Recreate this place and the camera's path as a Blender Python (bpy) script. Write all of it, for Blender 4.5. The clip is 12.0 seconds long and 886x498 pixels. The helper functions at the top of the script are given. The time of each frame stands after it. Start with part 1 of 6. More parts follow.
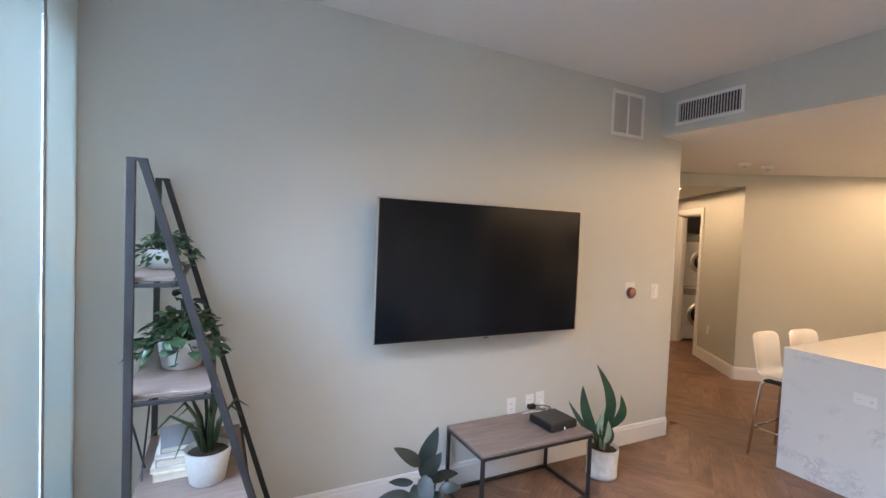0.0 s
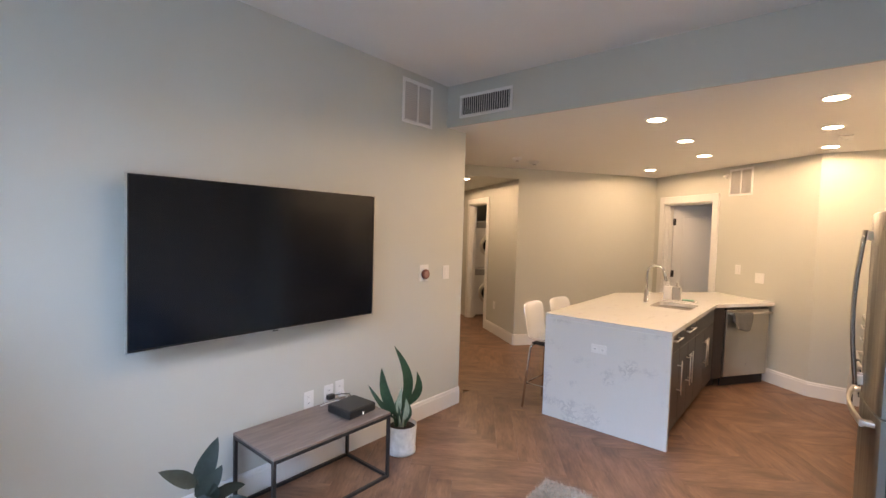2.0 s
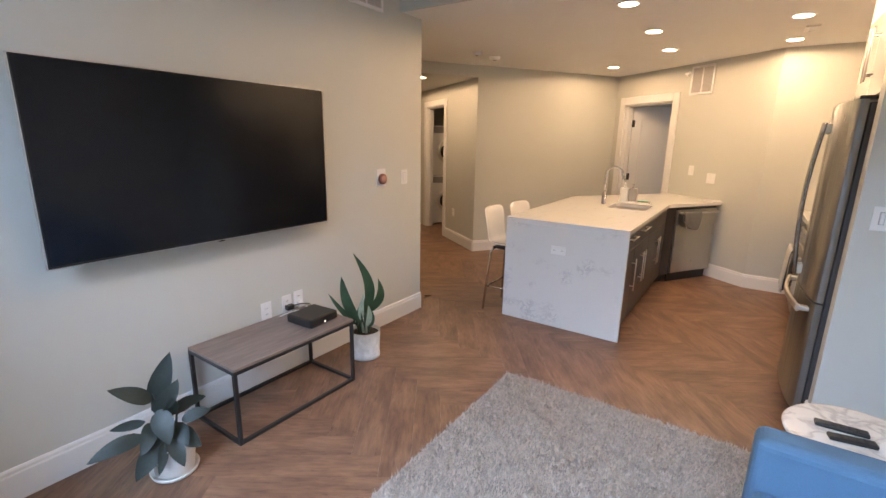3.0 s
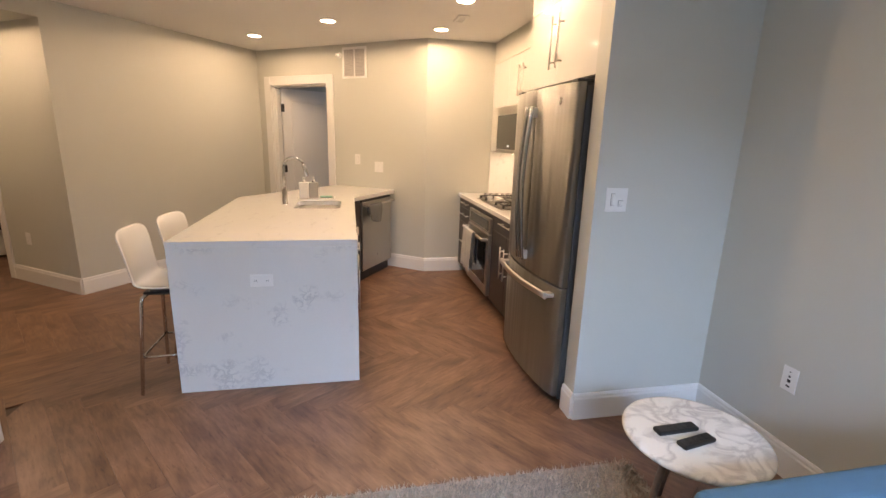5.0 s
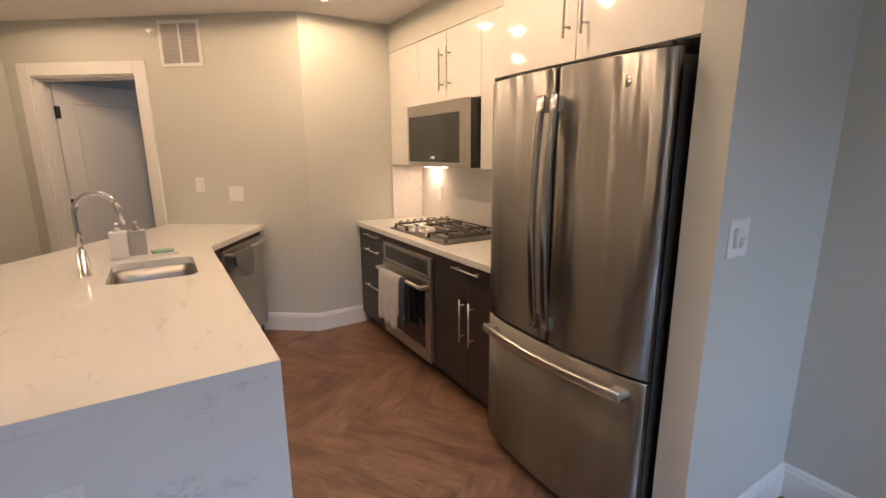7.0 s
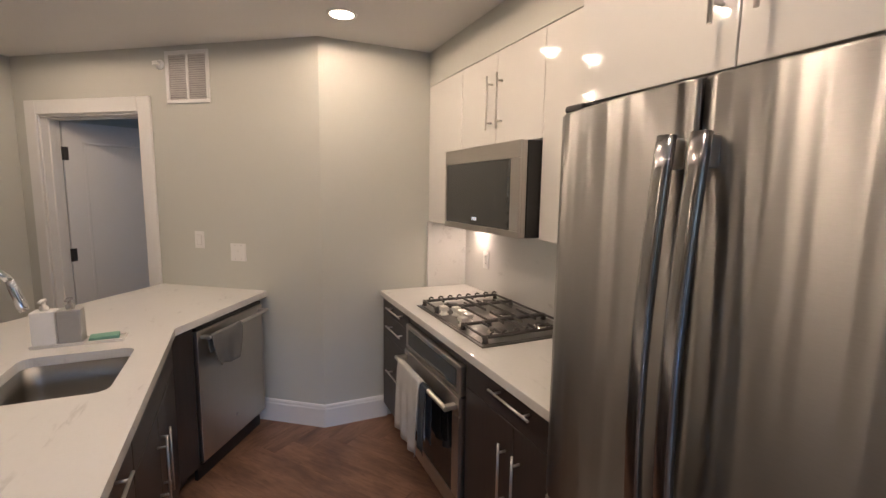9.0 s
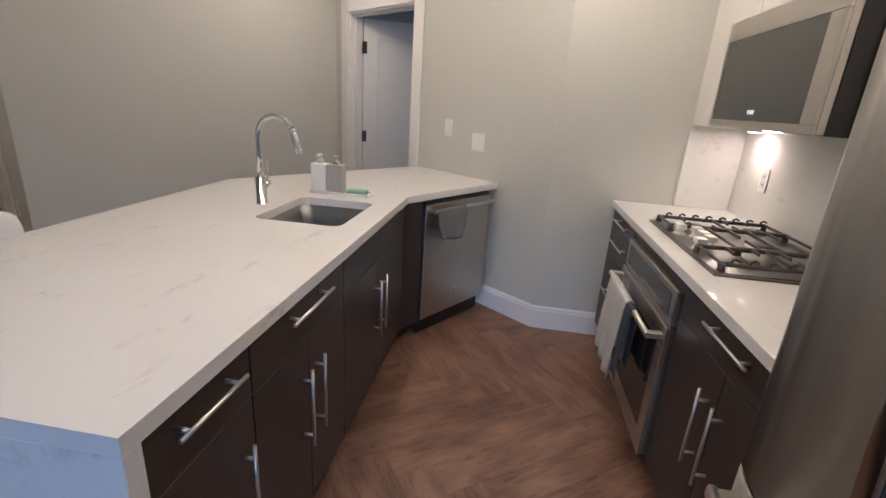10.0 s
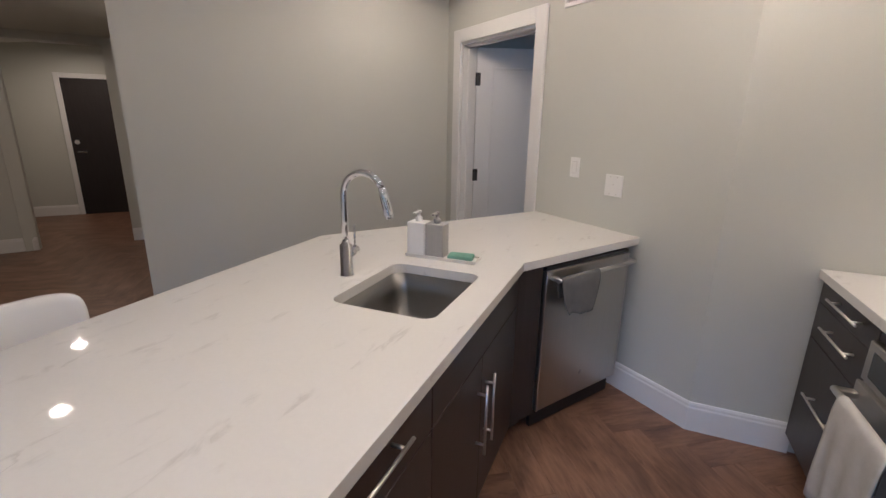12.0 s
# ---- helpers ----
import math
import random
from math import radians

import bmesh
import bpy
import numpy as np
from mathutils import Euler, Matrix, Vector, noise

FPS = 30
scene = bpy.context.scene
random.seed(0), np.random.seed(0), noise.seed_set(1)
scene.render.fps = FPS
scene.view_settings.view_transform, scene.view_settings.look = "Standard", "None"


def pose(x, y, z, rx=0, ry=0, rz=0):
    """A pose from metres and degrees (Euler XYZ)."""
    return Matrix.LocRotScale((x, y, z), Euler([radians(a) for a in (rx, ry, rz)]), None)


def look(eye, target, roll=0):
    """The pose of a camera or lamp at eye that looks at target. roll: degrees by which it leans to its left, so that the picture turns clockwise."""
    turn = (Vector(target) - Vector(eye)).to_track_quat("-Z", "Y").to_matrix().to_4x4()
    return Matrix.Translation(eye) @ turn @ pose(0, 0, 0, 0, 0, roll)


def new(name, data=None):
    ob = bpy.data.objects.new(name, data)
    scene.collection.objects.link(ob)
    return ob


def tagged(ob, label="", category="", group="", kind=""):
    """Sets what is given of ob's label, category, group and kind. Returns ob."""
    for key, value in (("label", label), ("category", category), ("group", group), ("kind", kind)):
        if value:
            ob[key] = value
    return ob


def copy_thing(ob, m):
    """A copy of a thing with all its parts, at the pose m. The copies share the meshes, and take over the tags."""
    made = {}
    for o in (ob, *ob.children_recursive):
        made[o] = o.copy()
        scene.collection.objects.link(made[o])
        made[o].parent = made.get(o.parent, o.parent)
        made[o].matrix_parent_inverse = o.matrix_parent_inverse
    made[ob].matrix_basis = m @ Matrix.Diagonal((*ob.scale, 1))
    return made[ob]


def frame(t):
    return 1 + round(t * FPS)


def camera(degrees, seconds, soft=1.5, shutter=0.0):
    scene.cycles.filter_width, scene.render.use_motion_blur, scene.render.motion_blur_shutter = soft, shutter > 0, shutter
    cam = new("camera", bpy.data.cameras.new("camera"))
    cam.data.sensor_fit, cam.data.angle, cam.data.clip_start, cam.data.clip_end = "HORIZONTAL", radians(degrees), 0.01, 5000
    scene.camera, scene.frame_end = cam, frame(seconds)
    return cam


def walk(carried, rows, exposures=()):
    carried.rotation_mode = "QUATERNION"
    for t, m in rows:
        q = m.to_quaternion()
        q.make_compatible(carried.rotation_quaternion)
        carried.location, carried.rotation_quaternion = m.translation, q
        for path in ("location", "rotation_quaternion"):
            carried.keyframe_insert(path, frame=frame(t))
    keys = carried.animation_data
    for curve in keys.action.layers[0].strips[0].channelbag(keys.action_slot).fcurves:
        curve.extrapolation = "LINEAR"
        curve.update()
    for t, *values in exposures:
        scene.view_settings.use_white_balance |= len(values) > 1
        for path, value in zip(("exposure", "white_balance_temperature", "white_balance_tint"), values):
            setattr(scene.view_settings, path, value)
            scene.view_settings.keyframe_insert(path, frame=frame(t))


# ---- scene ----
cam = camera(88.9, 12.0)
PATH = [
    (0, (0.102, 0.167, 1.673), (1.0, 1.952, 1.595), 2.4),
    (0.5, (0.098, 0.142, 1.72), (1.092, 1.869, 1.885), 2.8),
    (1, (0.149, 0.144, 1.716), (1.399, 1.688, 1.946), 2.2),
    (1.5, (0.201, 0.14, 1.69), (1.671, 1.483, 1.878), 1.8),
    (2, (0.252, 0.162, 1.634), (1.787, 1.441, 1.545), 1.7),
    (2.5, (0.28, 0.19, 1.576), (1.803, 1.442, 1.237), 1.7),
    (3, (0.348, 0.262, 1.566), (1.958, 1.35, 1.093), 1.1),
    (3.5, (0.478, 0.486, 1.541), (2.312, 1.113, 1.048), 2.0),
    (5.5, (1.615, 1.079, 1.499), (3.494, 0.576, 1.034), 1.7),
    (6, (1.95, 1.148, 1.495), (3.791, 0.526, 1.026), 1.8),
    (6.5, (2.308, 1.222, 1.486), (4.015, 0.319, 0.968), 0.6),
    (8.5, (3.265, 0.875, 1.61), (4.871, -0.287, 1.345), 0.2),
    (9, (3.348, 0.667, 1.595), (5.156, -0.15, 1.341), 0.8),
    (9.5, (3.477, 0.575, 1.489), (5.413, 0.245, 1.111), 3.1),
    (10, (3.448, 0.439, 1.419), (5.332, 0.697, 0.8), 3.8),
    (10.5, (3.434, 0.404, 1.368), (5.202, 0.804, 0.523), 2.5),
    (11, (3.559, 0.48, 1.422), (5.344, 0.901, 0.623), 1.1),
    (11.5, (3.765, 0.574, 1.444), (5.578, 1.142, 0.821), 1.1),
    (12, (3.974, 0.584, 1.49), (5.752, 1.325, 0.952), 0.9),
]
walk(
    cam,
    [(t, look(eye, target, roll)) for t, eye, target, roll in PATH],
    exposures=[
        (0.0, 0.2, 8000, 18),
        (0.8, 0.22, 8600, 22),
        (2.0, 0.16, 7800, 18),
        (3.5, 0.06, 8000, 19),
        (5.5, -0.04, 7550, 18),
        (6.5, -0.28, 7400, 19),
        (8.5, -0.66, 6500, 19),
        (9.5, -0.82, 5500, 13),
        (10.0, -0.45, 5350, 13),
        (10.5, -0.1, 5800, 11),
        (11.0, -0.1, 5950, 13),
        (11.5, -0.46, 5750, 15),
        (12.0, -0.58, 5300, 14),
    ],
)

# ---- world and large lights ----
world = bpy.data.worlds.new("world")
scene.world = world
world.use_nodes = True
wn = world.node_tree.nodes
sky = wn.new("ShaderNodeTexSky")
sky.sky_type, sky.sun_disc = "NISHITA", False
sky.sun_elevation, sky.sun_rotation = radians(12), radians(120)
world.node_tree.links.new(sky.outputs[0], wn["Background"].inputs[0])
wn["Background"].inputs[1].default_value = 0.12


def area(name, at, aim, size, watts, colour, size_y=None, shape="RECTANGLE", spread=180):
    data = bpy.data.lights.new(name, "AREA")
    data.energy, data.color, data.size, data.shape = watts, colour, size, shape
    data.spread = radians(spread)
    if size_y:
        data.size_y = size_y
    ob = new(name, data)
    ob.matrix_world = look(at, aim)
    return ob


def downlight(name, at, radius, watts, colour):
    """A recessed lamp that shines evenly over the whole half space below its ceiling."""
    data = bpy.data.lights.new(name, "SPOT")
    data.energy, data.color, data.shadow_soft_size = watts, colour, radius
    data.spot_size, data.spot_blend = radians(178), 0.15
    ob = new(name, data)
    ob.location = at
    return ob


DAY, WARM = (0.37, 0.61, 1.0), (1.0, 0.735, 0.49)
area("window_daylight", (-2.1, 0.9, 3.7), (0.5, 0.9, 0.1), 3.4, 860, DAY, 2.4)
area("bedroom_daylight", (9.98, 0.6, 1.45), (7.6, 0.6, 1.45), 1.4, 13, DAY, 1.5)
CANS = [(3.97, 1.17), (4.93, 1.17), (5.88, 1.18), (6.79, 1.98), (3.97, 0.13), (4.92, 0.13), (5.88, 0.13)]
for x, y in CANS:
    downlight("can_light", (x, y, 2.505), 0.025, 23, WARM)
area("living_light", (1.78, 0.88, 2.825), (1.78, 0.88, 0), 0.16, 8, (1.0, 0.75, 0.48), shape="DISK", spread=150)
HALL_CANS = [(5.50, 4.16), (6.16, 5.11)]
for x, y in HALL_CANS:
    downlight("hall_light", (x, y, 2.355), 0.025, 26, WARM)
ENTRY_CAN = (7.95, 7.65)
area("entry_light", (*ENTRY_CAN, 2.505), (*ENTRY_CAN, 0), 0.11, 13, WARM, shape="DISK", spread=170)
area("undercabinet_light", (6.03, -0.76, 1.368), (6.03, -0.80, 0), 0.05, 1.7, (1.0, 0.72, 0.52), shape="DISK")

# ---- materials ----


def material(name, colour, rough=0.5, metal=0.0, spots=None, scale=8.0, fine=60.0, bump=0.0, contrast=0.06, spec=0.5, stretch=(1, 1, 1), coat=0.0, emit=None, vary=0.0):
    """A principled surface with variation at two scales: broad tone, fine grain, and a little relief."""
    m = bpy.data.materials.new(name)
    m.use_nodes = True
    n, ln = m.node_tree.nodes, m.node_tree.links
    b = n["Principled BSDF"]
    b.inputs["Roughness"].default_value, b.inputs["Metallic"].default_value = rough, metal
    b.inputs["Specular IOR Level"].default_value = spec
    b.inputs["Coat Weight"].default_value = coat
    b.inputs["Coat Roughness"].default_value = 0.05
    co, mp = n.new("ShaderNodeTexCoord"), n.new("ShaderNodeMapping")
    mp.inputs["Scale"].default_value = stretch
    ln.new(co.outputs["Object"], mp.inputs["Vector"])
    big, small = n.new("ShaderNodeTexNoise"), n.new("ShaderNodeTexNoise")
    big.inputs["Scale"].default_value, small.inputs["Scale"].default_value = scale, fine
    big.inputs["Detail"].default_value, small.inputs["Detail"].default_value = 4, 3
    for t in (big, small):
        ln.new(mp.outputs[0], t.inputs["Vector"])
    both = n.new("ShaderNodeMath")
    both.operation = "ADD"
    ln.new(big.outputs[0], both.inputs[0])
    ln.new(small.outputs[0], both.inputs[1])
    ramp = n.new("ShaderNodeMapRange")
    ramp.inputs[1].default_value, ramp.inputs[2].default_value = 0.6, 1.4
    ramp.inputs[3].default_value, ramp.inputs[4].default_value = 1 - contrast, 1 + contrast
    ln.new(both.outputs[0], ramp.inputs[0])
    last = ramp.outputs[0]
    if vary:
        info, mr, mul = n.new("ShaderNodeObjectInfo"), n.new("ShaderNodeMapRange"), n.new("ShaderNodeMath")
        mr.inputs[3].default_value, mr.inputs[4].default_value = 1 - vary, 1 + vary
        mul.operation = "MULTIPLY"
        ln.new(info.outputs["Random"], mr.inputs[0])
        ln.new(mr.outputs[0], mul.inputs[0])
        ln.new(last, mul.inputs[1])
        last = mul.outputs[0]
    mix = n.new("ShaderNodeVectorMath")
    mix.operation = "SCALE"
    mix.inputs[0].default_value = colour
    ln.new(last, mix.inputs["Scale"])
    ln.new(mix.outputs[0], b.inputs["Base Color"])
    if bump:
        bp = n.new("ShaderNodeBump")
        bp.inputs["Strength"].default_value, bp.inputs["Distance"].default_value = bump, 0.002
        ln.new(small.outputs[0], bp.inputs["Height"])
        ln.new(bp.outputs[0], b.inputs["Normal"])
    if emit:
        b.inputs["Emission Color"].default_value = (*emit[:3], 1)
        b.inputs["Emission Strength"].default_value = emit[3]
    return m


def brushed(name, colour, rough=0.3, axis=2, contrast=0.05, stretch_up=True, aniso=0.55):
    """Brushed steel: fine lines along one axis; upright highlights where the brushing is level."""
    st = [420.0, 420.0, 420.0]
    st[axis] = 3.0
    m = material(name, colour, rough, 1.0, scale=1.0, fine=1.0, contrast=contrast, stretch=st, bump=0.03)
    n = m.node_tree.nodes
    b = n["Principled BSDF"]
    tan = n.new("ShaderNodeTangent")
    tan.direction_type, tan.axis = "RADIAL", "Z"
    m.node_tree.links.new(tan.outputs[0], b.inputs["Tangent"])
    b.inputs["Anisotropic"].default_value = aniso
    b.inputs["Anisotropic Rotation"].default_value = 0.25 if stretch_up else 0.0
    return m


def quartz(name, gate_at=0.60, strength=0.5, vein_scale=26.0, patch=3.6, tint=(0.22, 0.23, 0.27, 1), rough=0.035, line_width=0.06, squash=(0.55, 1.0, 1.0)):
    """White stone with fine broken veins gathered in patches."""
    m = material(name, (0.72, 0.71, 0.685), rough, scale=3, fine=90, contrast=0.02)
    n, ln = m.node_tree.nodes, m.node_tree.links
    b = n["Principled BSDF"]
    was = b.inputs["Base Color"].links[0].from_socket
    co = n.new("ShaderNodeTexCoord")
    warp, vein, gate = n.new("ShaderNodeTexNoise"), n.new("ShaderNodeTexNoise"), n.new("ShaderNodeTexNoise")
    warp.inputs["Scale"].default_value = 2.5
    vein.inputs["Scale"].default_value, vein.inputs["Detail"].default_value = vein_scale, 6
    vein.inputs["Distortion"].default_value = 0.7
    gate.inputs["Scale"].default_value, gate.inputs["Detail"].default_value = patch, 5
    lie = n.new("ShaderNodeMapping")
    lie.inputs["Rotation"].default_value = (0, 0, radians(14))
    lie.inputs["Scale"].default_value = squash
    ln.new(co.outputs["Object"], lie.inputs["Vector"])
    for t in (warp, vein, gate):
        ln.new(lie.outputs[0], t.inputs["Vector"])
    a = n.new("ShaderNodeMath")
    a.operation = "SUBTRACT"
    a.inputs[1].default_value = 0.5
    ln.new(vein.outputs[0], a.inputs[0])
    ab = n.new("ShaderNodeMath")
    ab.operation = "ABSOLUTE"
    ln.new(a.outputs[0], ab.inputs[0])
    line = n.new("ShaderNodeMapRange")
    line.inputs[1].default_value, line.inputs[2].default_value, line.inputs[3].default_value, line.inputs[4].default_value = 0.0, line_width, 1.0, 0.0
    ln.new(ab.outputs[0], line.inputs[0])
    g = n.new("ShaderNodeMapRange")
    g.inputs[1].default_value, g.inputs[2].default_value = gate_at, gate_at + 0.10
    ln.new(gate.outputs[0], g.inputs[0])
    mul = n.new("ShaderNodeMath")
    mul.operation = "MULTIPLY"
    ln.new(line.outputs[0], mul.inputs[0])
    ln.new(g.outputs[0], mul.inputs[1])
    half = n.new("ShaderNodeMath")
    half.operation = "MULTIPLY"
    half.inputs[1].default_value = strength
    ln.new(mul.outputs[0], half.inputs[0])
    mix = n.new("ShaderNodeMix")
    mix.data_type = "RGBA"
    mix.inputs[7].default_value = tint
    ln.new(half.outputs[0], mix.inputs[0])
    ln.new(was, mix.inputs[6])
    ln.new(mix.outputs[2], b.inputs["Base Color"])
    return m


PAINT = material("wall_paint", (0.575, 0.575, 0.525), 0.55, scale=1.2, fine=220, bump=0.12, contrast=0.025, spec=0.35)
CEIL = material("ceiling_paint", (0.80, 0.785, 0.76), 0.7, scale=1.0, fine=250, bump=0.1, contrast=0.02, spec=0.3)
TRIM = material("white_trim_paint", (0.80, 0.79, 0.77), 0.35, scale=2, fine=120, contrast=0.02)
QUARTZ = quartz("white_quartz", 0.535, 0.36, 24.0, 5.0, line_width=0.09, squash=(1.0, 0.9, 1.0))
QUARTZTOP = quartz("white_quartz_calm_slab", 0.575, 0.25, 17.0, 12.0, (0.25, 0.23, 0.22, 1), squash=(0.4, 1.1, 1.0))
DARKWOOD = material("espresso_cabinet", (0.036, 0.029, 0.028), 0.36, scale=3, fine=40, contrast=0.25, stretch=(1, 1, 0.08), bump=0.05)
GLOSSWHITE = material("gloss_white_lacquer", (0.80, 0.78, 0.74), 0.06, scale=1, fine=20, contrast=0.01, coat=0.6)
STEEL = brushed("brushed_steel", (0.28, 0.270, 0.257), 0.42, axis=0, contrast=0.02, aniso=0.93)
# the thin door sheets are a little wavy
sn, sl = STEEL.node_tree.nodes, STEEL.node_tree.links
wc, wm, wz, wb = sn.new("ShaderNodeTexCoord"), sn.new("ShaderNodeMapping"), sn.new("ShaderNodeTexNoise"), sn.new("ShaderNodeBump")
wm.inputs["Scale"].default_value = (15, 15, 0.3)
wz.inputs["Scale"].default_value, wz.inputs["Detail"].default_value = 1.0, 1
wb.inputs["Strength"].default_value, wb.inputs["Distance"].default_value = 0.5, 0.020
sl.new(wc.outputs["Object"], wm.inputs["Vector"])
sl.new(wm.outputs[0], wz.inputs["Vector"])
sl.new(wz.outputs[0], wb.inputs["Height"])
sb = sn["Principled BSDF"]
sl.new(sb.inputs["Normal"].links[0].from_socket, wb.inputs["Normal"])
sl.new(wb.outputs[0], sb.inputs["Normal"])
KNOB = material("satin_bright_metal", (0.92, 0.90, 0.86), 0.42, 0.85, contrast=0.02)
DARKSTEEL = material("dark_polished_steel", (0.42, 0.41, 0.405), 0.2, 1.0, contrast=0.04)
STEELH = brushed("brushed_steel_level", (0.48, 0.455, 0.425), 0.34, axis=0)
CHROME = material("chrome", (0.75, 0.75, 0.76), 0.06, 1.0, contrast=0.01)
NICKEL = material("satin_nickel", (0.74, 0.71, 0.67), 0.34, 1.0, contrast=0.03)
BLACKMETAL = material("black_powder_coat", (0.018, 0.018, 0.02), 0.45, scale=6, fine=300, contrast=0.2, bump=0.1)
BLACKPLASTIC = material("black_plastic", (0.015, 0.015, 0.016), 0.4, contrast=0.15)
SCREEN = material("tv_screen", (0.006, 0.007, 0.010), 0.16, contrast=0.05, spec=0.35)
BLACKGLASS = material("black_glass", (0.012, 0.012, 0.013), 0.07, contrast=0.05)
# black glass with the grey of the reflected room put into its colour
GREYGLASS = material("greyed_glass", (0.035, 0.038, 0.036), 0.12, contrast=0.05, spec=0.7)
WHITEPLASTIC = material("white_plastic", (0.80, 0.79, 0.77), 0.35, contrast=0.02)
SHELFWOOD = material("grey_brown_wood", (0.205, 0.155, 0.135), 0.5, scale=5, fine=50, contrast=0.3, stretch=(0.15, 1, 1), bump=0.1)
SOFABLUE = material("blue_velour", (0.058, 0.145, 0.235), 0.85, scale=3, fine=300, contrast=0.12, bump=0.3)
CONCRETE = material("grey_cast_concrete", (0.52, 0.51, 0.49), 0.75, scale=14, fine=30, contrast=0.22, bump=0.1)
WHITECERAMIC = material("white_ceramic", (0.72, 0.70, 0.66), 0.45, scale=8, fine=90, contrast=0.06)
MARBLE = quartz("white_marble", 0.34, 0.55, 11.0, 6.0, (0.30, 0.29, 0.30, 1), 0.22, 0.09, (1.0, 0.7, 1.0))
DOORPAINT = material("door_paint", (0.74, 0.74, 0.74), 0.35, scale=2, fine=120, contrast=0.02)
DARKDOOR = material("dark_entry_door", (0.022, 0.016, 0.016), 0.4, scale=3, fine=40, contrast=0.25, stretch=(1, 1, 0.1))
LAMPGLOW = material("lamp_diffuser", (0.9, 0.9, 0.9), 0.5, emit=(1.0, 0.84, 0.60, 55.0))
FLOORBASE = material("floor_underlay", (0.10, 0.06, 0.04), 0.6, contrast=0.2)

# ---- mesh tools ----


def box(bm, x0, x1, y0, y1, z0, z1, bev=0.0, seg=1):
    b = bmesh.new() if bev else bm
    v = [b.verts.new((x, y, z)) for x in (x0, x1) for y in (y0, y1) for z in (z0, z1)]
    for f in ((0, 1, 3, 2), (4, 6, 7, 5), (0, 4, 5, 1), (2, 3, 7, 6), (0, 2, 6, 4), (1, 5, 7, 3)):
        b.faces.new([v[i] for i in f])
    if bev:
        bmesh.ops.recalc_face_normals(b, faces=b.faces)
        bmesh.ops.bevel(b, geom=b.edges[:], offset=bev, segments=seg, profile=0.5, affect="EDGES")
        merge(bm, b)
    return bm


def merge(bm, b, m=None):
    """Adds bmesh b to bm, moved by m."""
    if m is not None:
        bmesh.ops.transform(b, matrix=m, verts=b.verts)
    made = {v: bm.verts.new(v.co) for v in b.verts}
    for f in b.faces:
        g = bm.faces.new([made[v] for v in f.verts])
        g.smooth = f.smooth
    b.free()


def prism(bm, pts, z0, z1):
    lo, hi = [bm.verts.new((x, y, z0)) for x, y in pts], [bm.verts.new((x, y, z1)) for x, y in pts]
    bm.faces.new(lo[::-1])
    bm.faces.new(hi)
    for i in range(len(pts)):
        j = (i + 1) % len(pts)
        bm.faces.new((lo[i], lo[j], hi[j], hi[i]))
    return bm


def tube(bm, path, r, sides=10, caps=True):
    """A round bar along a list of points; r is one radius or one for each point."""
    path = [Vector(p) for p in path]
    rs = r if isinstance(r, (list, tuple)) else [r] * len(path)
    rings, ref = [], None
    for i, p in enumerate(path):
        d = (path[min(i + 1, len(path) - 1)] - path[max(i - 1, 0)]).normalized()
        if ref is None:
            ref = d.orthogonal().normalized()
        ref = (ref - d * ref.dot(d)).normalized()
        side = d.cross(ref)
        rings.append([bm.verts.new(p + rs[i] * (math.cos(a) * ref + math.sin(a) * side)) for a in (2 * math.pi * k / sides for k in range(sides))])
    for a, b in zip(rings, rings[1:]):
        for k in range(sides):
            bm.faces.new((a[k], a[(k + 1) % sides], b[(k + 1) % sides], b[k])).smooth = True
    if caps:
        bm.faces.new(rings[0][::-1])
        bm.faces.new(rings[-1])
    return bm


def lathe(bm, profile, at=(0, 0, 0), sides=32):
    """Turns a list of (radius, height) about the z axis."""
    rings = [[bm.verts.new((at[0] + r * math.cos(a), at[1] + r * math.sin(a), at[2] + z)) for a in (2 * math.pi * k / sides for k in range(sides))] for r, z in profile]
    for a, b in zip(rings, rings[1:]):
        for k in range(sides):
            bm.faces.new((a[k], a[(k + 1) % sides], b[(k + 1) % sides], b[k])).smooth = True
    bm.faces.new(rings[0][::-1])
    bm.faces.new(rings[-1])
    return bm


def mesh_of(bm, name, mat):
    bmesh.ops.recalc_face_normals(bm, faces=bm.faces)
    me = bpy.data.meshes.new(name)
    bm.to_mesh(me)
    bm.free()
    me.materials.append(mat)
    return me


def part(name, bm, mat, parent, label=""):
    ob = new(name, mesh_of(bm, name, mat))
    ob.parent = parent
    return tagged(ob, label)


def thing(name, m, label, category, group=""):
    ob = new(name)
    ob.matrix_world = m
    ob.empty_display_size = 0.1
    return tagged(ob, label, category, group)


def single(name, bm, mat, label, category, group="", m=None):
    ob = new(name, mesh_of(bm, name, mat))
    if m is not None:
        ob.matrix_world = m
    return tagged(ob, label, category, group)


def structure(name, bm, mat, label, m=None):
    ob = new(name, mesh_of(bm, name, mat))
    if m is not None:
        ob.matrix_world = m
    return tagged(ob, label, kind="structure")


def along(p0, p1):
    """A frame at p0 whose x axis runs to p1, y to the left of it, and the length."""
    d = Vector((p1[0] - p0[0], p1[1] - p0[1]))
    return pose(p0[0], p0[1], 0, 0, 0, math.degrees(math.atan2(d.y, d.x))), d.length


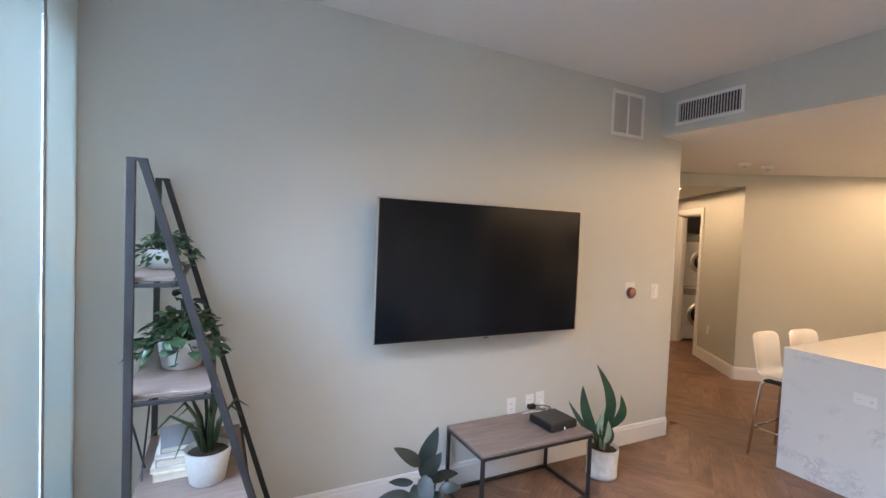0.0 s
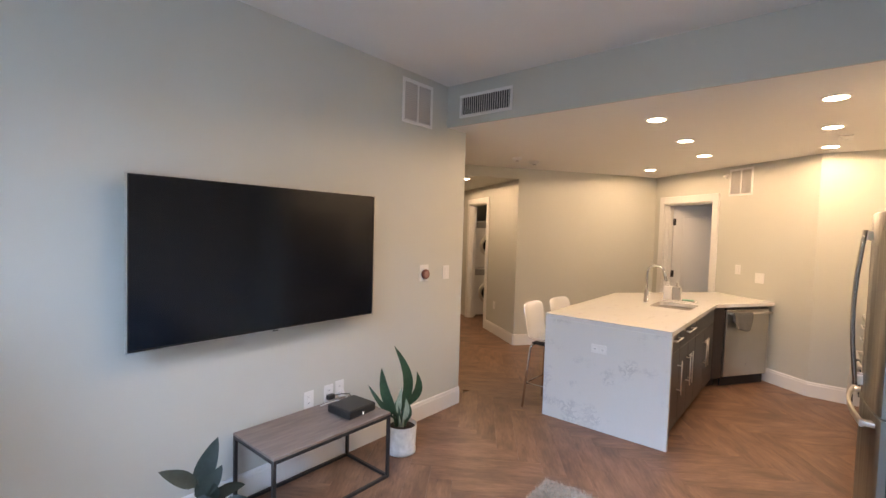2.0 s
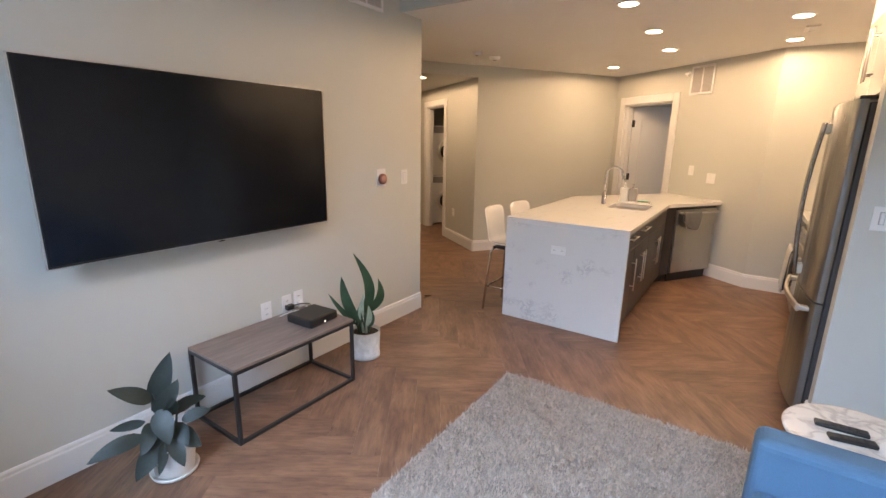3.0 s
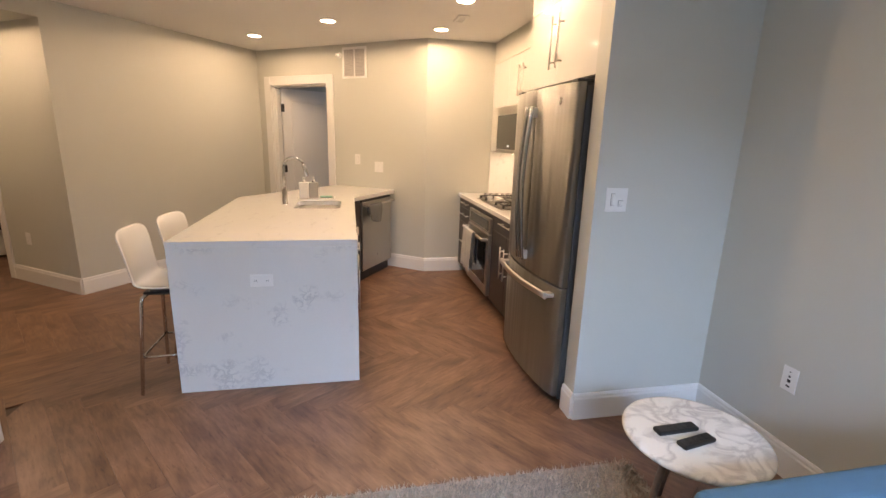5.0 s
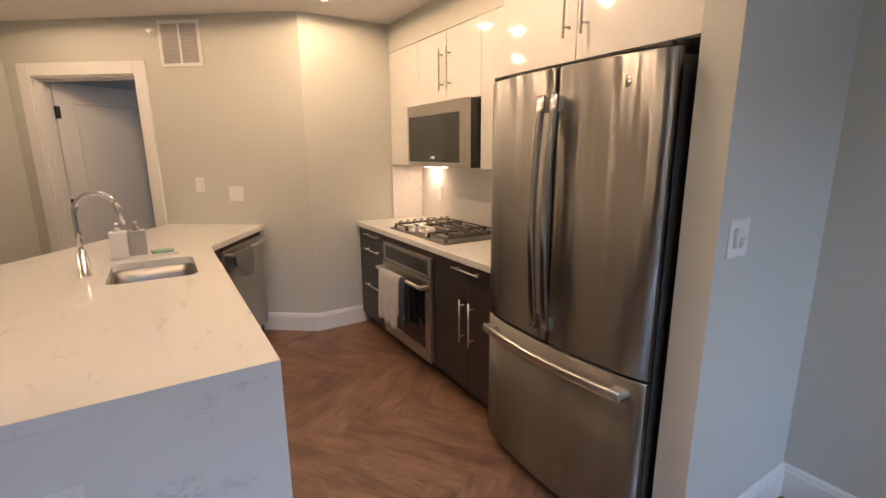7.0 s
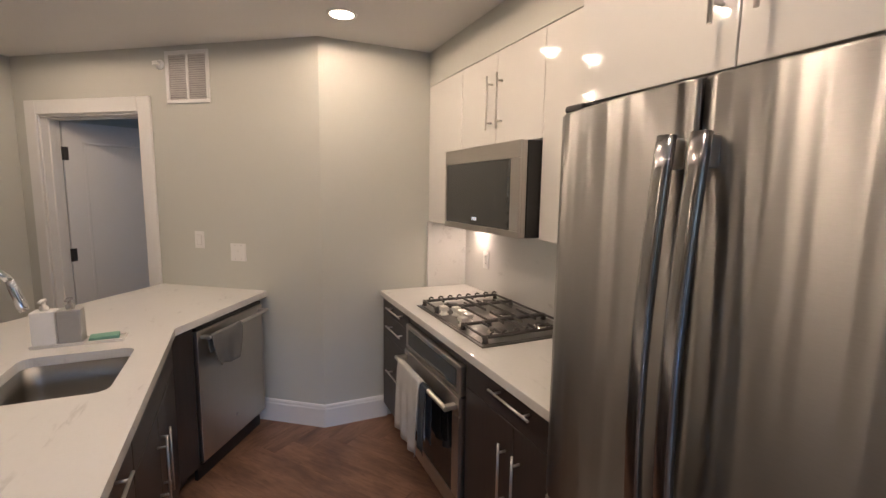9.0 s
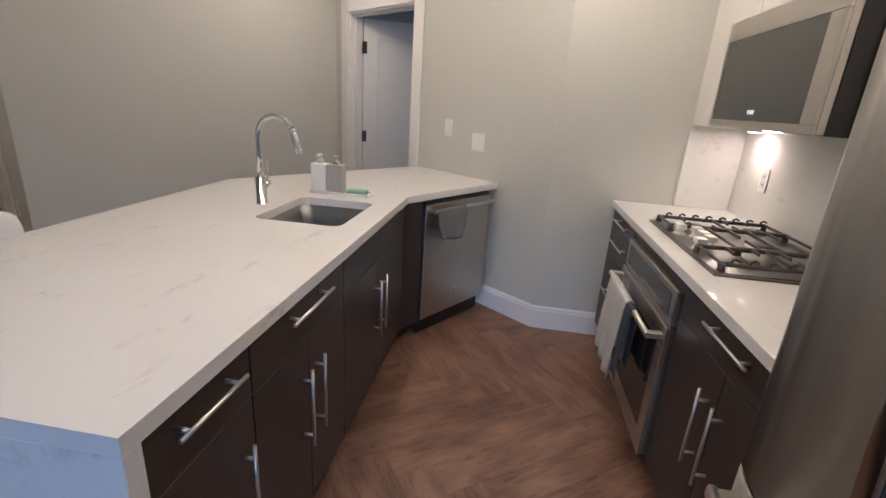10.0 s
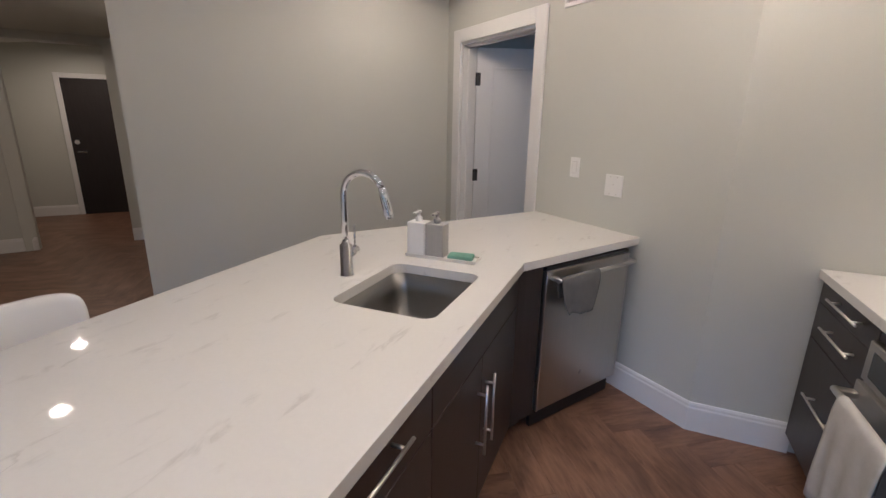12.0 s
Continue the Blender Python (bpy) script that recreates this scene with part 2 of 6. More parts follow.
def wall(name, p0, p1, thick, z1, label, holes=(), z0=0.0, mat=None):
    """A wall whose seen face runs from p0 to p1; its body lies to the left of that line for a positive thickness."""
    m, length = along(p0, p1)
    bm = bmesh.new()
    ya, yb = min(0, thick), max(0, thick)
    u = 0.0
    for a, b, lo, hi in sorted(holes):
        box(bm, u, a, ya, yb, z0, z1)
        if lo > z0:
            box(bm, a, b, ya, yb, z0, lo)
        if hi < z1:
            box(bm, a, b, ya, yb, hi, z1)
        u = b
    box(bm, u, length, ya, yb, z0, z1)
    return structure(name, bm, mat or PAINT, label, m)


def baseboard(p0, p1, side, h=0.155):
    """A skirting board in front of a wall face; side +1 lays it to the left of the line."""
    m, length = along(p0, p1)
    bm = bmesh.new()
    prof = [(0, 0), (0.016, 0), (0.016, h - 0.03), (0.012, h - 0.022), (0.012, h - 0.01), (0.007, h), (0, h)]
    a, b = [bm.verts.new((0, side * y, z)) for y, z in prof], [bm.verts.new((length, side * y, z)) for y, z in prof]
    bm.faces.new(a)
    bm.faces.new(b)
    for i in range(len(prof)):
        j = (i + 1) % len(prof)
        bm.faces.new((a[i], a[j], b[j], b[i]))
    return structure("baseboard", bm, TRIM, "white painted skirting board along the wall foot", m)


# ---- structure ----
WX, TVY, RY = -0.46, 2.715, -0.98
CZ, KZ, HZ = 2.87, 2.52, 2.37
NOOK, CORN, HALL = (6.30, 0.19), (7.775, 2.148), (5.84, 3.46)
bm = bmesh.new()
prism(bm, [(-0.7, -1.2), (10.4, -1.2), (10.4, 10.4), (-0.7, 10.4)], -0.2, -0.012)
structure("floor", bm, FLOORBASE, "brown wood plank floor laid in a herringbone")
wall("wall_tv", (WX, TVY), (3.60, TVY), 0.14, CZ + 0.1, "greige painted wall behind the television")
wall("wall_hall_return", (3.60, TVY + 0.14), (3.60, 5.4), 0.14, KZ, "greige painted wall at the hall's near side")
wall("wall_window", (WX, -1.12), (WX, TVY + 0.14), 0.22, CZ + 0.1, "white window wall with a large glazed opening", [(0.35, 3.81, 0.10, 2.55)])
wall("wall_sofa", (WX - 0.2, RY), (3.33, RY), -0.14, CZ + 0.1, "greige painted wall behind the sofa")
bm = bmesh.new()
box(bm, 3.33, 3.445, -1.12, -0.185, 0, KZ)
structure("wall_fridge_side", bm, PAINT, "short greige wall beside the refrigerator")
wall("wall_range", (3.445, -0.88), (6.44, -0.88), -0.14, KZ, "kitchen wall behind the range")
wall("wall_nook", (6.30, -0.88), NOOK, -0.14, KZ, "greige wall at the end of the range counter")
wall("wall_bedroom_door", NOOK, (7.86, 2.26), -0.13, KZ, "greige wall with a doorway to a further room", [(1.335, 2.24, 0, 2.11)])
wall("wall_back", (7.86, 2.09), HALL, -0.14, KZ, "long greige wall behind the island")
wall("wall_hall", HALL, (7.72, 6.22), -0.12, KZ, "hall wall with the laundry doorway", [(1.16, 2.04, 0, 2.10)])
wall("wall_hall_end", (7.72, 6.22), (3.9, 8.85), -0.12, KZ, "hall end wall with an opening to the entry", [(0.18, 1.09, 0, 2.28)])
wall("wall_hall_left", (3.60, 5.4), (4.7, 8.3), 0.14, KZ, "greige hall wall")
wall("wall_entry", (9.6, 7.50), (6.6, 10.08), -0.12, KZ, "pale entry wall with the dark front door")
wall("wall_entry_left", (6.82, 6.84), (7.6, 9.3), 0.12, KZ, "pale entry side wall")
bm = bmesh.new()
prism(bm, [(WX - 0.2, -1.12), (3.34, -1.12), (3.34, TVY + 0.1), (WX - 0.2, TVY + 0.1)], CZ, CZ + 0.15)
structure("ceiling", bm, CEIL, "white painted living room ceiling")
bm = bmesh.new()
prism(bm, [(3.34, -1.12), (10.4, -1.12), (10.4, 10.4), (3.34, 10.4)], KZ, CZ + 0.15)
structure("ceiling_kitchen", bm, CEIL, "lowered painted kitchen ceiling with a stepped edge")
bm = bmesh.new()
box(bm, 3.322, 3.339, -0.98, TVY, KZ - 0.003, CZ)
structure("wall_soffit", bm, PAINT, "painted face of the step between the two ceilings")
bm = bmesh.new()
d = Vector((-0.83, 0.56)).normalized()
e = Vector((0.59, 0.81)).normalized()
hv = Vector(HALL)
pts = [hv, hv + d * 2.8, hv + d * 2.8 + e * 6, hv + e * 3.4]
prism(bm, [tuple(p) for p in pts], HZ, KZ - 0.004)
structure("ceiling_hall", bm, PAINT, "dropped hall ceiling")

for p0, p1, s in (
    ((WX, TVY), (3.60, TVY), -1),
    ((3.60, TVY + 0.0), (3.60, 5.4), -1),
    ((3.33, -0.185), (3.33, RY), -1),
    ((3.33, RY), (WX, RY), -1),
    ((3.445, -0.185), (3.33, -0.185), -1),
    ((6.30, -0.24), (6.30, 0.1952), 1),
    ((6.2968, 0.1858), (7.035, 1.166), 1),
    ((7.765, 2.154), HALL, 1),
    (HALL, (6.475, 4.39), 1),
    ((7.10, 5.27), (7.72, 6.22), 1),
    ((7.72, 6.22), (7.571, 6.322), 1),
    ((6.82, 6.84), (5.4, 7.82), 1),
    ((9.6, 7.50), (6.6, 10.08), 1),
):
    baseboard(p0, p1, s)

# ---- windows and outer walls ----
LEAFDARK = material("dark_green_leaf", (0.014, 0.026, 0.022), 0.5, scale=14, fine=80, contrast=0.35)
LEAFGREEN = material("mid_green_leaf", (0.024, 0.066, 0.030), 0.42, scale=14, fine=80, contrast=0.35)
POTGREY = material("stone_pot", (0.42, 0.41, 0.39), 0.6, scale=9, fine=60, contrast=0.12)
SOIL = material("potting_soil", (0.03, 0.02, 0.015), 0.95, scale=30, fine=200, contrast=0.5, bump=0.6)
TOWEL = material("grey_cloth", (0.15, 0.15, 0.15), 0.95, scale=20, fine=400, contrast=0.15, bump=0.5)
TOWELLIGHT = material("pale_grey_cloth", (0.56, 0.55, 0.53), 0.95, scale=20, fine=400, contrast=0.12, bump=0.5)
TOWELDARK = material("slate_cloth", (0.05, 0.06, 0.075), 0.95, scale=20, fine=400, contrast=0.15, bump=0.5)
IRON = material("cast_iron", (0.075, 0.068, 0.064), 0.32, scale=20, fine=200, contrast=0.3, bump=0.3)
GREY = material("grey_ceramic", (0.36, 0.35, 0.34), 0.4, contrast=0.05)
SPONGE = material("green_sponge", (0.17, 0.35, 0.27), 0.95, scale=40, fine=300, contrast=0.2, bump=0.5)
COPPER = material("copper_dial", (0.22, 0.08, 0.06), 0.3, 0.6, contrast=0.1)
PAPER = material("book_paper", (0.62, 0.55, 0.45), 0.9, scale=30, fine=300, contrast=0.2)
PILE = material("rug_pile", (0.38, 0.315, 0.268), 1.0, scale=45, fine=200, contrast=0.45)
RUGBACK = material("rug_backing", (0.30, 0.27, 0.24), 1.0, scale=9, fine=140, contrast=0.3)
SLAT = material("painted_slat", (0.58, 0.55, 0.53), 0.5, contrast=0.05)
# dark tone that paints the shade behind grille blades onto a flat sheet
GRILLEDARK = material("grille_shadow", (0.05, 0.05, 0.05), 0.8, contrast=0.1)
GLASS = material("window_glass", (1, 1, 1), 0.0, contrast=0.0)
gb = GLASS.node_tree.nodes["Principled BSDF"]
gb.inputs["Transmission Weight"].default_value = 1.0
gb.inputs["IOR"].default_value = 1.05
BLIND = bpy.data.materials.new("translucent_blind")
BLIND.use_nodes = True
bn = BLIND.node_tree.nodes
bd, bt, bx = bn["Principled BSDF"], bn.new("ShaderNodeBsdfTranslucent"), bn.new("ShaderNodeMixShader")
bd.inputs["Base Color"].default_value, bd.inputs["Roughness"].default_value = (0.70, 0.79, 0.79, 1), 0.8
bt.inputs["Color"].default_value = (0.74, 0.83, 0.80, 1)
bx.inputs[0].default_value = 0.24
BLIND.node_tree.links.new(bd.outputs[0], bx.inputs[1])
BLIND.node_tree.links.new(bt.outputs[0], bx.inputs[2])
BLIND.node_tree.links.new(bx.outputs[0], bn["Material Output"].inputs[0])


def window(name, m, w, h, panes):
    """A white framed window, x along the wall, standing on local z = 0."""
    win = tagged(new(name), "white framed window with tall clear panes", kind="structure")
    win.matrix_world = m
    bm = bmesh.new()
    f = 0.05
    box(bm, 0, w, -0.04, 0.04, 0, f, 0.003)
    box(bm, 0, w, -0.04, 0.04, h - f, h, 0.003)
    for i in range(panes + 1):
        x = f / 2 + (w - f) * i / panes
        box(bm, x - f / 2, x + f / 2, -0.038, 0.038, f, h - f, 0.003)
    part("window_frame", bm, TRIM, win)
    for i in range(panes):
        a, b = f / 2 + (w - f) * i / panes + f / 2, f / 2 + (w - f) * (i + 1) / panes - f / 2
        bm = bmesh.new()
        box(bm, a, b, -0.004, 0.004, f, h - f)
        pane = part("pane", bm, GLASS, win)
        pane.visible_shadow = False
    return win


window("window_1", pose(WX - 0.13, -0.768, 0.102, 0, 0, 90), 3.454, 2.446, 4)
blind = thing("window_blind", pose(WX + 0.005, 1.90, 0, 0, 0, 90), "pair of pale translucent panel blinds drawn beside the window", "blind")
for i, (a, b) in enumerate(((0.0, 0.41), (0.40, 0.805))):
    bm = bmesh.new()
    box(bm, a, b, 0.018 - 0.014 * i, 0.022 - 0.014 * i, 0.03, 2.84, 0.001)
    panel = part("panel", bm, BLIND, blind)
    if i:
        # added strip that draws the dark line where the two panels meet
        bm = bmesh.new()
        box(bm, a - 0.006, a - 0.0005, 0.002, 0.010, 0.03, 2.84)
        part("seam_strip", bm, GREY, panel, "dark grey strip drawing the seam line")
bm = bmesh.new()
box(bm, -0.3, 0.81, 0.0, 0.03, 2.84, 2.868, 0.003)
part("rail", bm, TRIM, blind, "white blind rail fixed under the ceiling")

wall("wall_bedroom_south", (6.44, -1.0), (9.9, -1.0), -0.12, KZ, "plain pale wall of the further room")
wall("wall_bedroom_east", (9.8, -1.0), (9.8, 3.4), -0.12, KZ, "pale wall of the further room with a window", [(0.9, 2.3, 0.7, 2.2)])
wall("wall_bedroom_north", (9.8, 3.3), (7.86, 2.26), 0.12, KZ, "plain pale wall of the further room")
window("window_2", pose(9.86, -0.098, 0.702, 0, 0, 90), 1.396, 1.496, 2)
wall("wall_outer_east", (10.3, 3.3), (10.3, 10.3), -0.1, KZ, "plain closing wall")
wall("wall_outer_north", (10.3, 10.3), (3.4, 10.3), -0.1, KZ, "plain closing wall")
hu, hw = Vector((0.5629, 0.8265)), Vector((0.8265, -0.5629))
o = Vector(HALL)
for a, b in ((o + hu * 0.8 + hw * 0.12, o + hu * 0.8 + hw * 1.1), (o + hu * 0.8 + hw * 1.1, o + hu * 3.0 + hw * 1.1), (o + hu * 3.0 + hw * 1.1, o + hu * 3.0 + hw * 0.12)):
    wall("wall_laundry", tuple(a), tuple(b), -0.08, KZ, "plain laundry closet wall")


def casing(m, u0, u1, top, depth, w=0.095):
    """White door casing and jambs round an opening in a wall; local y = 0 is the seen face and the room lies at +y."""
    case = tagged(new("door_casing"), "white painted door casing and jambs", kind="structure")
    case.matrix_world = m
    for name, x0, x1, z0, z1 in (("trim", u0 - w, u0 + 0.006, 0, top + w), ("trim", u1 - 0.006, u1 + w, 0, top + w), ("trim", u0 + 0.006, u1 - 0.006, top - 0.006, top + w)):
        bm = bmesh.new()
        box(bm, x0, x1, 0.0, 0.02, z0, z1, 0.004)
        part(name, bm, TRIM, case)
    for x0, x1, z0, z1 in ((u0, u0 + 0.02, 0, top), (u1 - 0.02, u1, 0, top), (u0 + 0.02, u1 - 0.02, top - 0.02, top)):
        bm = bmesh.new()
        box(bm, x0, x1, -depth - 0.005, -0.001, z0, z1, 0.002)
        part("jamb", bm, TRIM, case)
    for x0, x1, z0, z1 in ((u0 + 0.02, u0 + 0.035, 0, top - 0.02), (u1 - 0.035, u1 - 0.02, 0, top - 0.02), (u0 + 0.035, u1 - 0.035, top - 0.035, top - 0.02)):
        bm = bmesh.new()
        box(bm, x0, x1, -depth + 0.04, -depth + 0.08, z0, z1, 0.002)
        part("stop", bm, TRIM, case)
    return case


DM, _ = along(NOOK, (7.86, 2.26))
casing(DM, 1.335, 2.24, 2.11, 0.13)
HM, _ = along(HALL, (7.72, 6.22))
casing(HM, 1.16, 2.04, 2.10, 0.12, 0.08)

# the bedroom door, hinged at the far jamb and swung into the room
door = tagged(new("door_1"), "white panelled door standing open into the next room", kind="structure")
door.matrix_world = DM @ pose(2.212, -0.135, 0, 0, 0, 180 + 62)
bm = bmesh.new()
box(bm, 0, 0.845, -0.02, 0.02, 0.01, 2.08, 0.003)
part("leaf", bm, DOORPAINT, door)
for x0, x1, z0, z1 in ((0.12, 0.725, 0.20, 1.93),):
    for s in (-1, 1):
        bm = bmesh.new()
        for a, b, c, d2 in ((x0, x1, z0, z0 + 0.018), (x0, x1, z1 - 0.018, z1), (x0, x0 + 0.018, z0, z1), (x1 - 0.018, x1, z0, z1)):
            box(bm, a, b, s * 0.0245 - 0.0045, s * 0.0245 + 0.0045, c, d2, 0.003)
        part("panel_moulding", bm, DOORPAINT, door)
for z in (0.28, 1.06, 1.84):
    bm = bmesh.new()
    tube(bm, [(-0.004, -0.026, z - 0.05), (-0.004, -0.026, z + 0.05)], 0.009)
    box(bm, 0.0, 0.03, -0.024, -0.0205, z - 0.05, z + 0.05, 0.001)
    part("hinge", bm, BLACKMETAL, door, "dark metal hinge")
bm = bmesh.new()
tube(bm, [(0.78, 0.02, 1.0), (0.78, 0.07, 1.0)], 0.012)
tube(bm, [(0.78, 0.065, 1.0), (0.67, 0.065, 1.0)], 0.009)
part("door_handle", bm, NICKEL, door, "satin nickel lever handle")

# the dark entry door at the far end of the hall
EM, _ = along((9.6, 7.50), (6.6, 10.08))
edoor = tagged(new("door_2"), "dark stained flush front door, closed", kind="structure")
edoor.matrix_world = EM
bm = bmesh.new()
box(bm, 0.78, 1.68, 0.002, 0.03, 0.0, 2.05, 0.003)
part("leaf", bm, DARKDOOR, edoor)
for x0, x1, z0, z1 in ((1.68, 1.75, 0, 2.12), (0.71, 0.78, 0, 2.12), (0.78, 1.68, 2.05, 2.12)):
    bm = bmesh.new()
    box(bm, x0, x1, 0.002, 0.04, z0, z1, 0.004)
    part("frame", bm, TRIM, edoor)
bm = bmesh.new()
lathe(bm, [(0.03, 0), (0.034, 0.006), (0.03, 0.02)], sides=16)
bmesh.ops.transform(bm, matrix=pose(1.61, 0.031, 1.12, -90, 0, 0), verts=bm.verts)
part("deadbolt", bm, NICKEL, edoor, "satin nickel deadbolt")
bm = bmesh.new()
tube(bm, [(1.61, 0.03, 0.97), (1.61, 0.08, 0.97), (1.50, 0.08, 0.97)], 0.01)
part("door_handle", bm, NICKEL, edoor, "satin nickel lever handle")

# ---- ceiling lamps ----


def can_lamp(x, y, z):
    t = thing("recessed_light", pose(x, y, z), "round white recessed ceiling light, switched on", "light", "recessed kitchen lights")
    bm = bmesh.new()
    n = 32
    rings = []
    for r, h in ((0.062, -0.001), (0.064, -0.008), (0.078, -0.007), (0.082, 0.0)):
        rings.append([bm.verts.new((r * math.cos(2 * math.pi * k / n), r * math.sin(2 * math.pi * k / n), h)) for k in range(n)])
    for a, b in zip(rings, rings[1:]):
        for k in range(n):
            bm.faces.new((a[k], a[(k + 1) % n], b[(k + 1) % n], b[k])).smooth = True
    part("trim_ring", bm, WHITEPLASTIC, t)
    bm = bmesh.new()
    lathe(bm, [(0.0615, -0.006), (0.0615, -0.001)], sides=32)
    part("diffuser", bm, LAMPGLOW, t, "glowing round diffuser")
    return t


for x, y in CANS:
    can_lamp(x, y, KZ)
for x, y in HALL_CANS:
    can_lamp(x, y, HZ)
can_lamp(*ENTRY_CAN, KZ)
LIVING = (1.78, 0.88)
t = thing("ceiling_light", pose(LIVING[0], LIVING[1], CZ), "round white flush ceiling light, switched on", "light")
bm = bmesh.new()
lathe(bm, [(0.10, 0), (0.10, -0.02), (0.094, -0.022), (0.094, 0)], sides=40)
part("base", bm, WHITEPLASTIC, t)
bm = bmesh.new()
lathe(bm, [(0.092, -0.021), (0.085, -0.03), (0.05, -0.036), (0.01, -0.038)], sides=40)
part("diffuser", bm, LAMPGLOW, t, "glowing round diffuser")

# ---- grilles, switches, outlets, detectors ----


def grille(m, w, h, label, bays=1, slats=12, upright=False, name="air_grille", back=None):
    """A framed air grille: x across, z up from its lower corner, facing -y."""
    t = thing(name, m, label, "vent")
    bm = bmesh.new()
    f = 0.025
    for x0, x1, z0, z1 in ((0, w, 0, f), (0, w, h - f, h), (0, f, f, h - f), (w - f, w, f, h - f)):
        box(bm, x0, x1, -0.012, 0, z0, z1, 0.003)
    for i in range(1, bays):
        x = w * i / bays
        box(bm, x - 0.008, x + 0.008, -0.011, 0, f, h - f, 0.002)
    part("frame", bm, WHITEPLASTIC, t)
    bm = bmesh.new()
    box(bm, f, w - f, -0.002, 0, f, h - f)
    part("backing", bm, back or GRILLEDARK, t)
    bm = bmesh.new()
    if upright:
        box(bm, -0.0012, 0.0012, -0.010, -0.002, f, h - f)
    else:
        merge_in = bmesh.new()
        box(merge_in, f, w - f, -0.0012, 0.0012, -0.0045, 0.0045)
        merge(bm, merge_in, Matrix.Translation((0, -0.006, 0)) @ Matrix.Rotation(radians(35), 4, "X"))
    me = mesh_of(bm, "slat", back and SLAT or WHITEPLASTIC)
    for i in range(slats):
        ob = new("slat", me)
        ob.parent = t
        k = (i + 0.5) / slats
        ob.location = (f + (w - 2 * f) * k, 0, 0) if upright else (0, 0, f + (h - 2 * f) * k)
    return t


def plate(m, label, category, kind, w=0.075, h=0.118):
    """A wall plate with its switch or sockets, facing -y, centred on the origin."""
    t = thing("light_switch" if kind.startswith("switch") else "wall_outlet", m, label, category)
    bm = bmesh.new()
    box(bm, -w / 2, w / 2, -0.006, 0, -h / 2, h / 2, 0.002)
    part("plate", bm, WHITEPLASTIC, t)
    gang = 2 if kind.endswith("2") else 1
    for g in range(gang):
        x = (g - (gang - 1) / 2) * 0.046
        if kind.startswith("switch"):
            bm = bmesh.new()
            box(bm, x - 0.016, x + 0.016, -0.009, -0.0062, -0.033, 0.033, 0.0015)
            rk = part("rocker", bm, WHITEPLASTIC, t)
            # the joint's shadow is a grey strip round the rocker
            bm = bmesh.new()
            box(bm, x - 0.0185, x + 0.0185, -0.0068, -0.0055, -0.0355, 0.0355)
            part("surround", bm, SLAT, rk, "grey strip standing in for the shadowed rocker joint")
        else:
            for s in (-0.02, 0.02):
                bm = bmesh.new()
                if w > h:
                    box(bm, s * 1.6 - 0.017, s * 1.6 + 0.017, -0.008, -0.0062, -0.015, 0.015, 0.002)
                else:
                    box(bm, x - 0.015, x + 0.015, -0.008, -0.0062, s - 0.016, s + 0.016, 0.002)
                sock = part("socket", bm, WHITEPLASTIC, t)
                bm = bmesh.new()
                cx, cz = (s * 1.6, 0) if w > h else (x, s)
                for q in (-0.005, 0.005):
                    box(bm, cx + q - 0.0012, cx + q + 0.0012, -0.0084, -0.0079, cz - 0.004, cz + 0.004)
                part("slot", bm, BLACKPLASTIC, sock)
    return t


TV = lambda x, z: pose(x, TVY, z)
grille(pose(2.765, TVY, 2.465), 0.352, 0.345, "white return air grille high on the wall", 2, 20, back=GREY)
grille(pose(3.322, 2.575, 2.578, 0, 0, -90), 0.52, 0.19, "white supply air grille with upright blades on the soffit", 1, 22, True)
grille(DM @ pose(1.105, 0, 2.150, 0, 0, 180), 0.335, 0.335, "white air grille beside the doorway", 2, 20, back=GREY)
grille(Matrix.Translation((5.32, 0.09, KZ)) @ Matrix.Rotation(radians(90), 4, "X"), 0.22, 0.10, "small white ceiling air grille", 1, 6)
plate(TV(3.361, 1.249), "white rocker switch plate on the wall", "switch", "switch", 0.085, 0.12)
plate(TV(1.966, 0.473), "white wall outlet behind the bench", "outlet", "outlet")
plate(TV(2.123, 0.478), "white wall outlet with a black plug", "outlet", "outlet")
plate(TV(2.216, 0.487), "white wall outlet behind the bench", "outlet", "outlet")
dim = thing("light_switch", pose(3.33, -0.303, 1.23, 0, 0, -90), "white double switch plate with a tall and a low lever", "switch")
bm = bmesh.new()
box(bm, -0.059, 0.059, -0.006, 0, -0.06, 0.06, 0.002)
part("plate", bm, WHITEPLASTIC, dim)
for x0, x1, z0, z1 in ((-0.030, -0.014, -0.026, 0.030), (0.012, 0.034, -0.028, -0.004)):
    bm = bmesh.new()
    box(bm, x0, x1, -0.0165, -0.0062, z0, z1, 0.002)
    lever = part("lever", bm, WHITEPLASTIC, dim)
    # thin grey border in place of the shadow edge round the lever
    bm = bmesh.new()
    box(bm, x0 - 0.003, x1 + 0.003, -0.0069, -0.0055, z0 - 0.003, z1 + 0.003)
    part("slot", bm, GREY, lever, "grey border standing in for shadow round the lever")
media = thing("media_outlet", pose(2.82, RY, 0.466, 0, 0, 180), "white media wall plate with small dark ports", "outlet")
bm = bmesh.new()
box(bm, -0.037, 0.037, -0.006, 0, -0.059, 0.059, 0.002)
part("plate", bm, WHITEPLASTIC, media)
for z, w2, h2 in ((0.036, 0.003, 0.003), (0.014, 0.005, 0.005), (-0.008, 0.0085, 0.008), (-0.034, 0.0095, 0.0045)):
    bm = bmesh.new()
    box(bm, -w2, w2, -0.0072, -0.0055, z - h2, z + h2, 0.0008)
    part("port", bm, BLACKPLASTIC, media, "small dark socket port")
